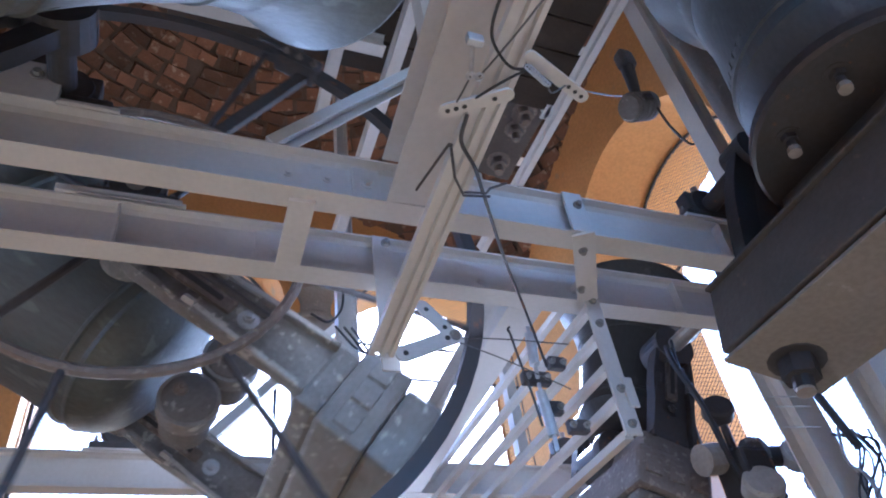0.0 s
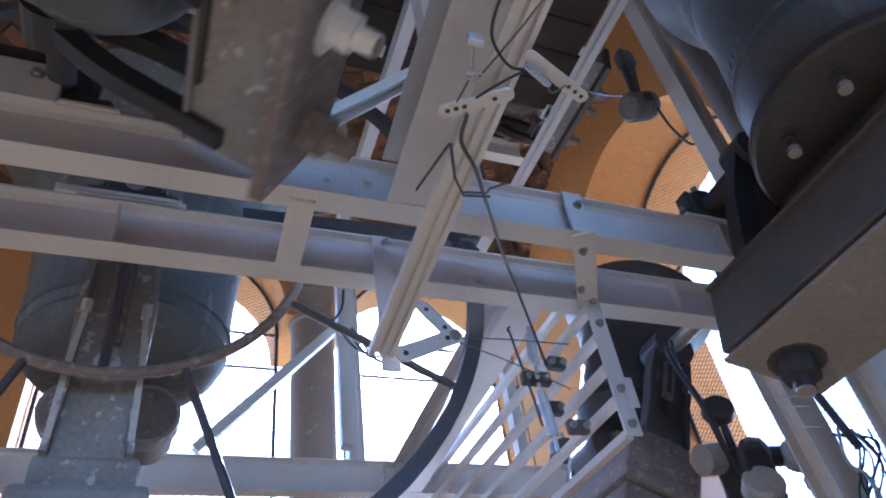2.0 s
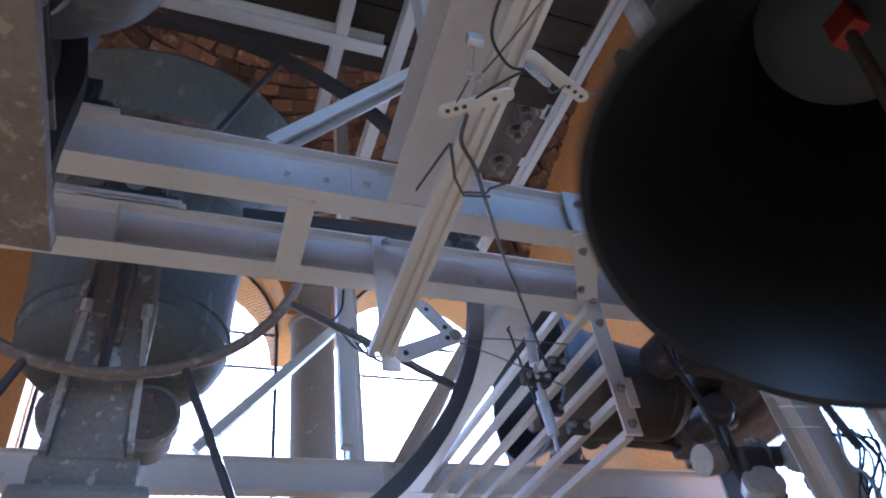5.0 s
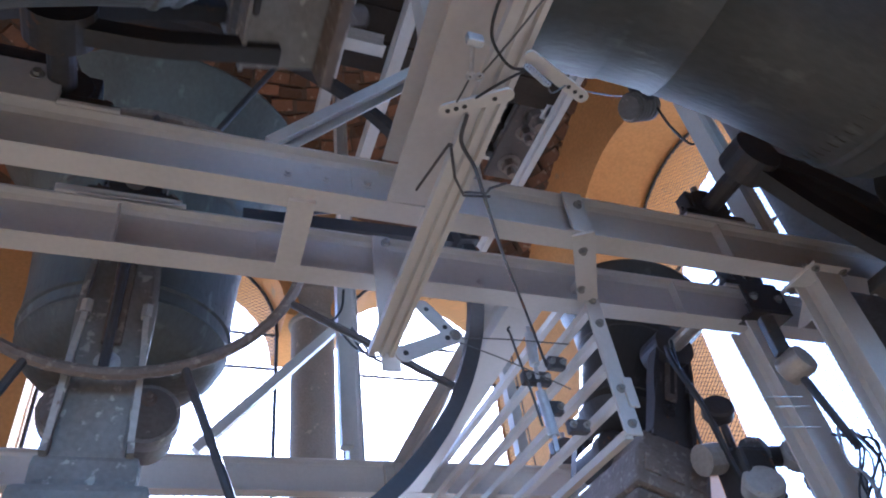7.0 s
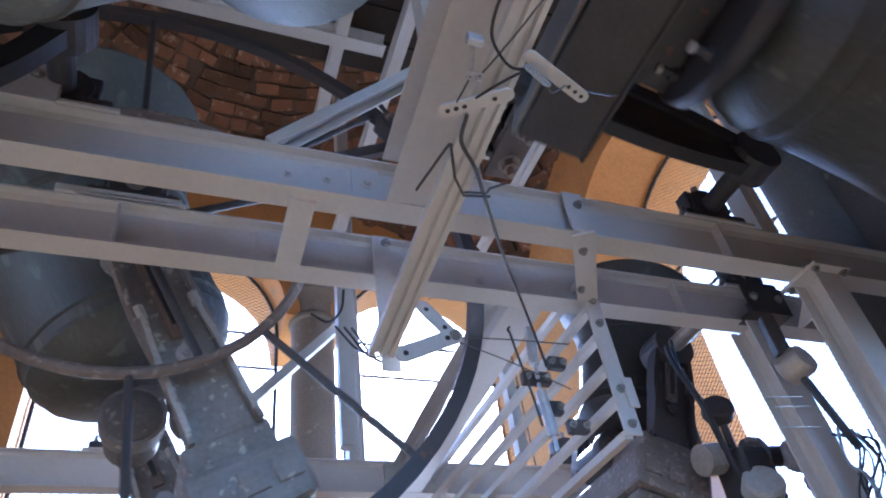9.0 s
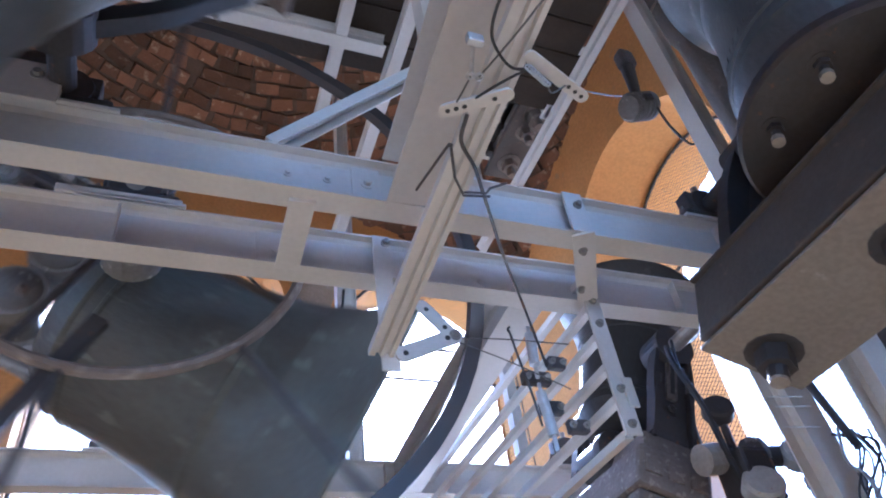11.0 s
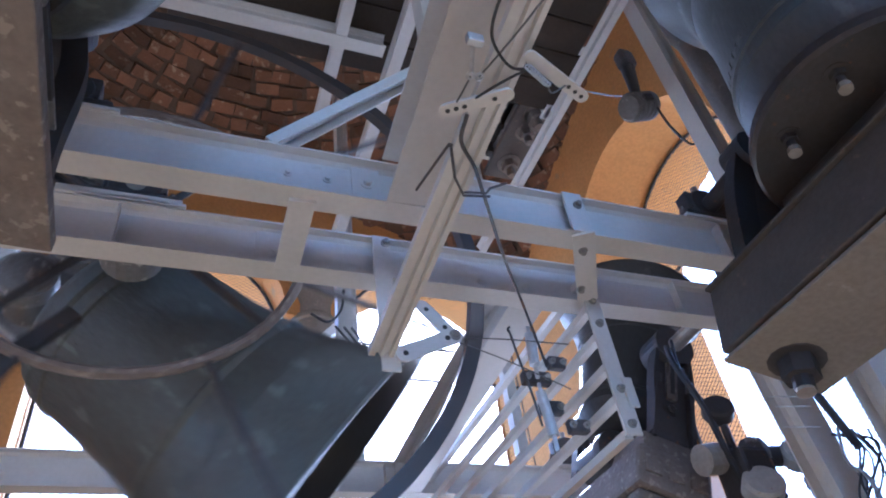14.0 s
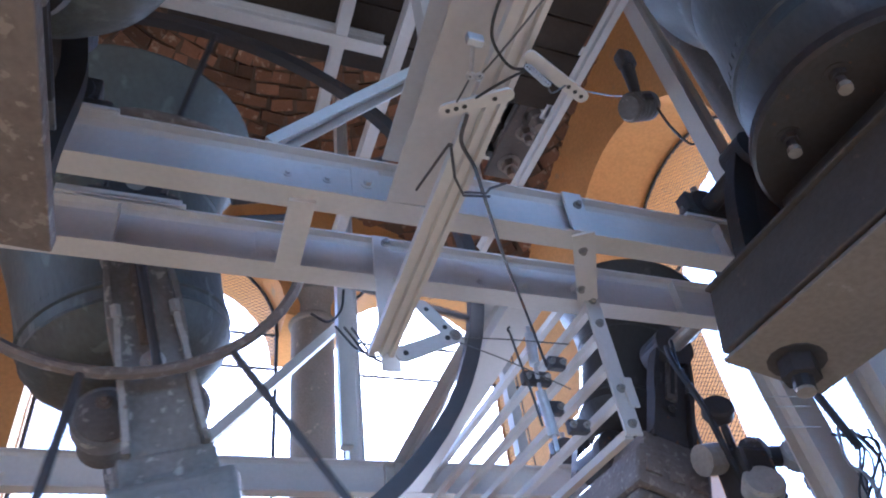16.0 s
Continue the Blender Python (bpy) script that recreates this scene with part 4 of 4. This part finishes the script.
for p in ((1.95, 1.02), (1.97, .985), (1.965, .91)):
    wire(((p[0] - .07, 1.60, p[1] + .02), (p[0] + .03, 1.55, p[1])), .0025, "thin horizontal steel pin", "pin", ZINC)
# driving unit: gearbox, shaft, coil of cables
du = empty("drive_unit", Matrix.Translation(at(2.22, 2.02, .93)))
tagged(du, "dark oily bell driving gear with shaft", "gear unit")
part("shaft", cyl(bmesh.new(), (-.24, .02, .10), (.22, .02, .13), .042, 18), IRON, du, "dark shaft", smooth=True)
part("gearbox", boxed(-.20, -.05, -.08, .08, -.20, .11, .02), IRON, du)
part("flange", cyl(bmesh.new(), (-.05, .02, .115), (-.02, .02, .117), .075, 20), OLDGREY, du)
part("motor", cyl(bmesh.new(), (.19, -.03, -.03), (.37, -.03, .0), .062, 22), IRON, du)
for k in range(5):
    part("cooling_fin", cyl(bmesh.new(), (.205 + .033 * k, -.03, -.027 + .005 * k), (.213 + .033 * k, -.03, -.026 + .005 * k), .070, 20), OLDGREY, du)
part("coupling", cyl(bmesh.new(), (-.30, .02, .09), (-.22, .02, .10), .06, 16), BRASS, du)
part("bed", boxed(-.30, .34, -.12, .14, -.26, -.20, .006), IRON, du)
du2 = empty("drive_stand", Matrix.Translation(at(2.24, 2.03, 0)))
tagged(du2, "dark steel stand under the driving gear", "stand")
part("column", boxed(-.10, .10, -.08, .08, -EZ, .66, .006), IRON, du2)
part("foot_plate", boxed(-.2, .2, -.16, .16, -EZ, -EZ + .012, .002), IRON, du2)
rg = random.Random(8)
for k in range(9):
    a, c, d = rg.uniform(0, .13), rg.uniform(-.03, .03), rg.uniform(-.05, .05)
    wire(((1.97 + a, 1.50 + c, .87), (2.00 + a + d, 1.48 - c, .78 + c), (1.95 + a - d, 1.50 + c, .66 - d), (2.0 + a * .5, 1.53 + d, .54)), rg.uniform(.003, .005), "looped grey cables hanging in a bundle", mat=rg.choice((CABLE, OLDGREY, OLDGREY)))
wire(((2.02, 2.1, 1.58), (1.93, 2.0, 1.42), (1.97, 1.98, 1.22), (2.00, 1.98, 1.0), (2.06, 2.0, .80)), .013, "thick dark conduit beside the window", "conduit", BLACK)
wire(((2.06, 2.1, 1.62), (1.98, 2.03, 1.42), (2.01, 2.0, 1.22), (2.03, 2.0, 1.0), (2.10, 2.02, .80)), .007, "dark cable beside the window", "conduit", BLACK)


def spin(key, table):
    """Rows for walk(): the bell turns about its axle by the angles given at the times."""
    x, y, z = AX[key]
    return [(t, pose(x, y, z + EZ, 0, a, 0)) for t, a in table]


def hang(bell, table):
    """Rows for walk(): the clapper falls to the lower lip of its bell."""
    cl, p = CLAPPERS[bell]
    return cl, [(t, pose(0, 0, p, 0, 19 * math.tanh(4 * math.sin(radians(a))), 0)) for t, a in table]


def motions():
    swings = (
        (bell_a, "a", [(0, -54), (0.3, -36), (0.6, -20), (0.9, -8), (1.2, -2), (1.5, 0), (4.2, 0), (6.3, 0), (7.4, 0), (7.8, -3), (8.2, -8), (8.6, -15), (9, -27), (9.2, -34), (9.6, -58), (10, -98), (10.4, -155), (10.8, -214), (11.1, -256), (11.3, -279), (11.6, -301), (11.8, -313), (12.1, -323), (12.4, -327), (12.7, -323), (13, -310), (13.2, -299), (13.4, -286), (13.6, -271), (13.8, -253), (14, -231), (14.2, -203), (14.4, -174), (14.6, -144), (14.8, -117), (15.1, -84), (15.4, -48.5), (15.7, -28.5), (16, -14.8)]),
        (bell_b, "b", [(0, 48), (0.2, 55), (0.4, 65), (0.5, 73), (0.6, 84), (0.7, 97), (0.8, 113), (0.9, 131), (1, 152), (1.1, 173), (1.2, 193), (1.3, 207), (1.4, 217), (1.6, 234), (1.7, 249), (1.8, 266), (1.9, 283), (2, 299), (2.1, 311), (2.2, 323), (2.3, 332), (2.4, 341), (2.5, 349), (2.6, 355), (2.8, 361), (3.1, 363.5), (4.2, 363.5), (5.6, 363.5), (5.9, 358), (6.1, 349), (6.3, 336), (6.4, 328), (6.5, 320), (6.6, 309), (6.7, 298), (6.8, 284), (6.9, 269), (7, 253), (7.2, 234), (7.3, 225), (7.4, 214), (7.5, 200), (7.6, 177), (7.7, 154), (7.8, 132), (7.9, 113), (8, 97), (8.1, 85), (8.2, 75), (8.4, 62), (8.6, 52), (9, 38), (9.4, 34), (9.8, 46), (10.1, 72), (10.4, 118), (10.7, 170), (11, 222), (11.2, 266), (11.3, 283), (11.4, 299), (11.5, 311), (11.6, 323), (11.7, 332), (11.8, 341), (11.9, 349), (12, 355), (12.2, 361), (12.5, 363.5), (16, 363.5)]),
        (bell_c, "c", [(0, 14), (2.2, 14), (2.6, 15.5), (3, 20.5), (3.3, 28.5), (3.5, 38), (3.6, 44), (3.8, 62), (4, 84), (4.2, 107), (4.5, 145), (4.8, 186), (5.1, 227), (5.5, 263), (5.9, 285), (6.3, 295), (6.8, 298), (7.2, 294), (7.4, 286.5), (7.6, 273), (7.8, 257), (8, 238), (8.1, 228), (8.2, 219), (8.3, 207), (8.4, 191), (8.5, 173), (8.6, 157), (8.7, 143), (8.8, 130), (8.9, 118), (9, 106.5), (9.1, 95), (9.2, 84), (9.5, 60), (10, 40), (10.6, 26), (11, 19), (11.3, 15.5), (11.5, 14), (16, 14)]),
        (bell_d, "d", [(0, 21), (1.8, 21), (2, 25), (2.2, 36), (2.4, 58), (2.6, 85), (2.8, 115), (3, 153), (3.2, 192), (3.4, 232), (3.6, 260), (3.9, 284), (4.2, 296), (4.5, 300), (4.8, 290), (5.1, 262), (5.4, 215), (5.7, 158), (6, 102), (6.2, 72), (6.3, 60), (6.4, 49), (6.6, 32), (6.9, 22), (7.2, 21), (16, 21)]),
        (bell_e, "e", [(0, 8), (0.2, 22), (0.4, 50), (0.6, 88), (0.8, 130), (1, 175), (1.2, 215), (1.5, 255), (1.8, 276), (2.2, 286), (2.6, 276), (2.9, 255), (3.2, 218), (3.5, 172), (3.7, 130), (4, 72), (4.2, 45), (4.6, 18), (5.2, 4), (5.8, 0), (16, 0)]),
    )
    for bell, key, table in swings:
        walk(bell, spin(key, table))
        walk(*hang(bell, table))


motions()
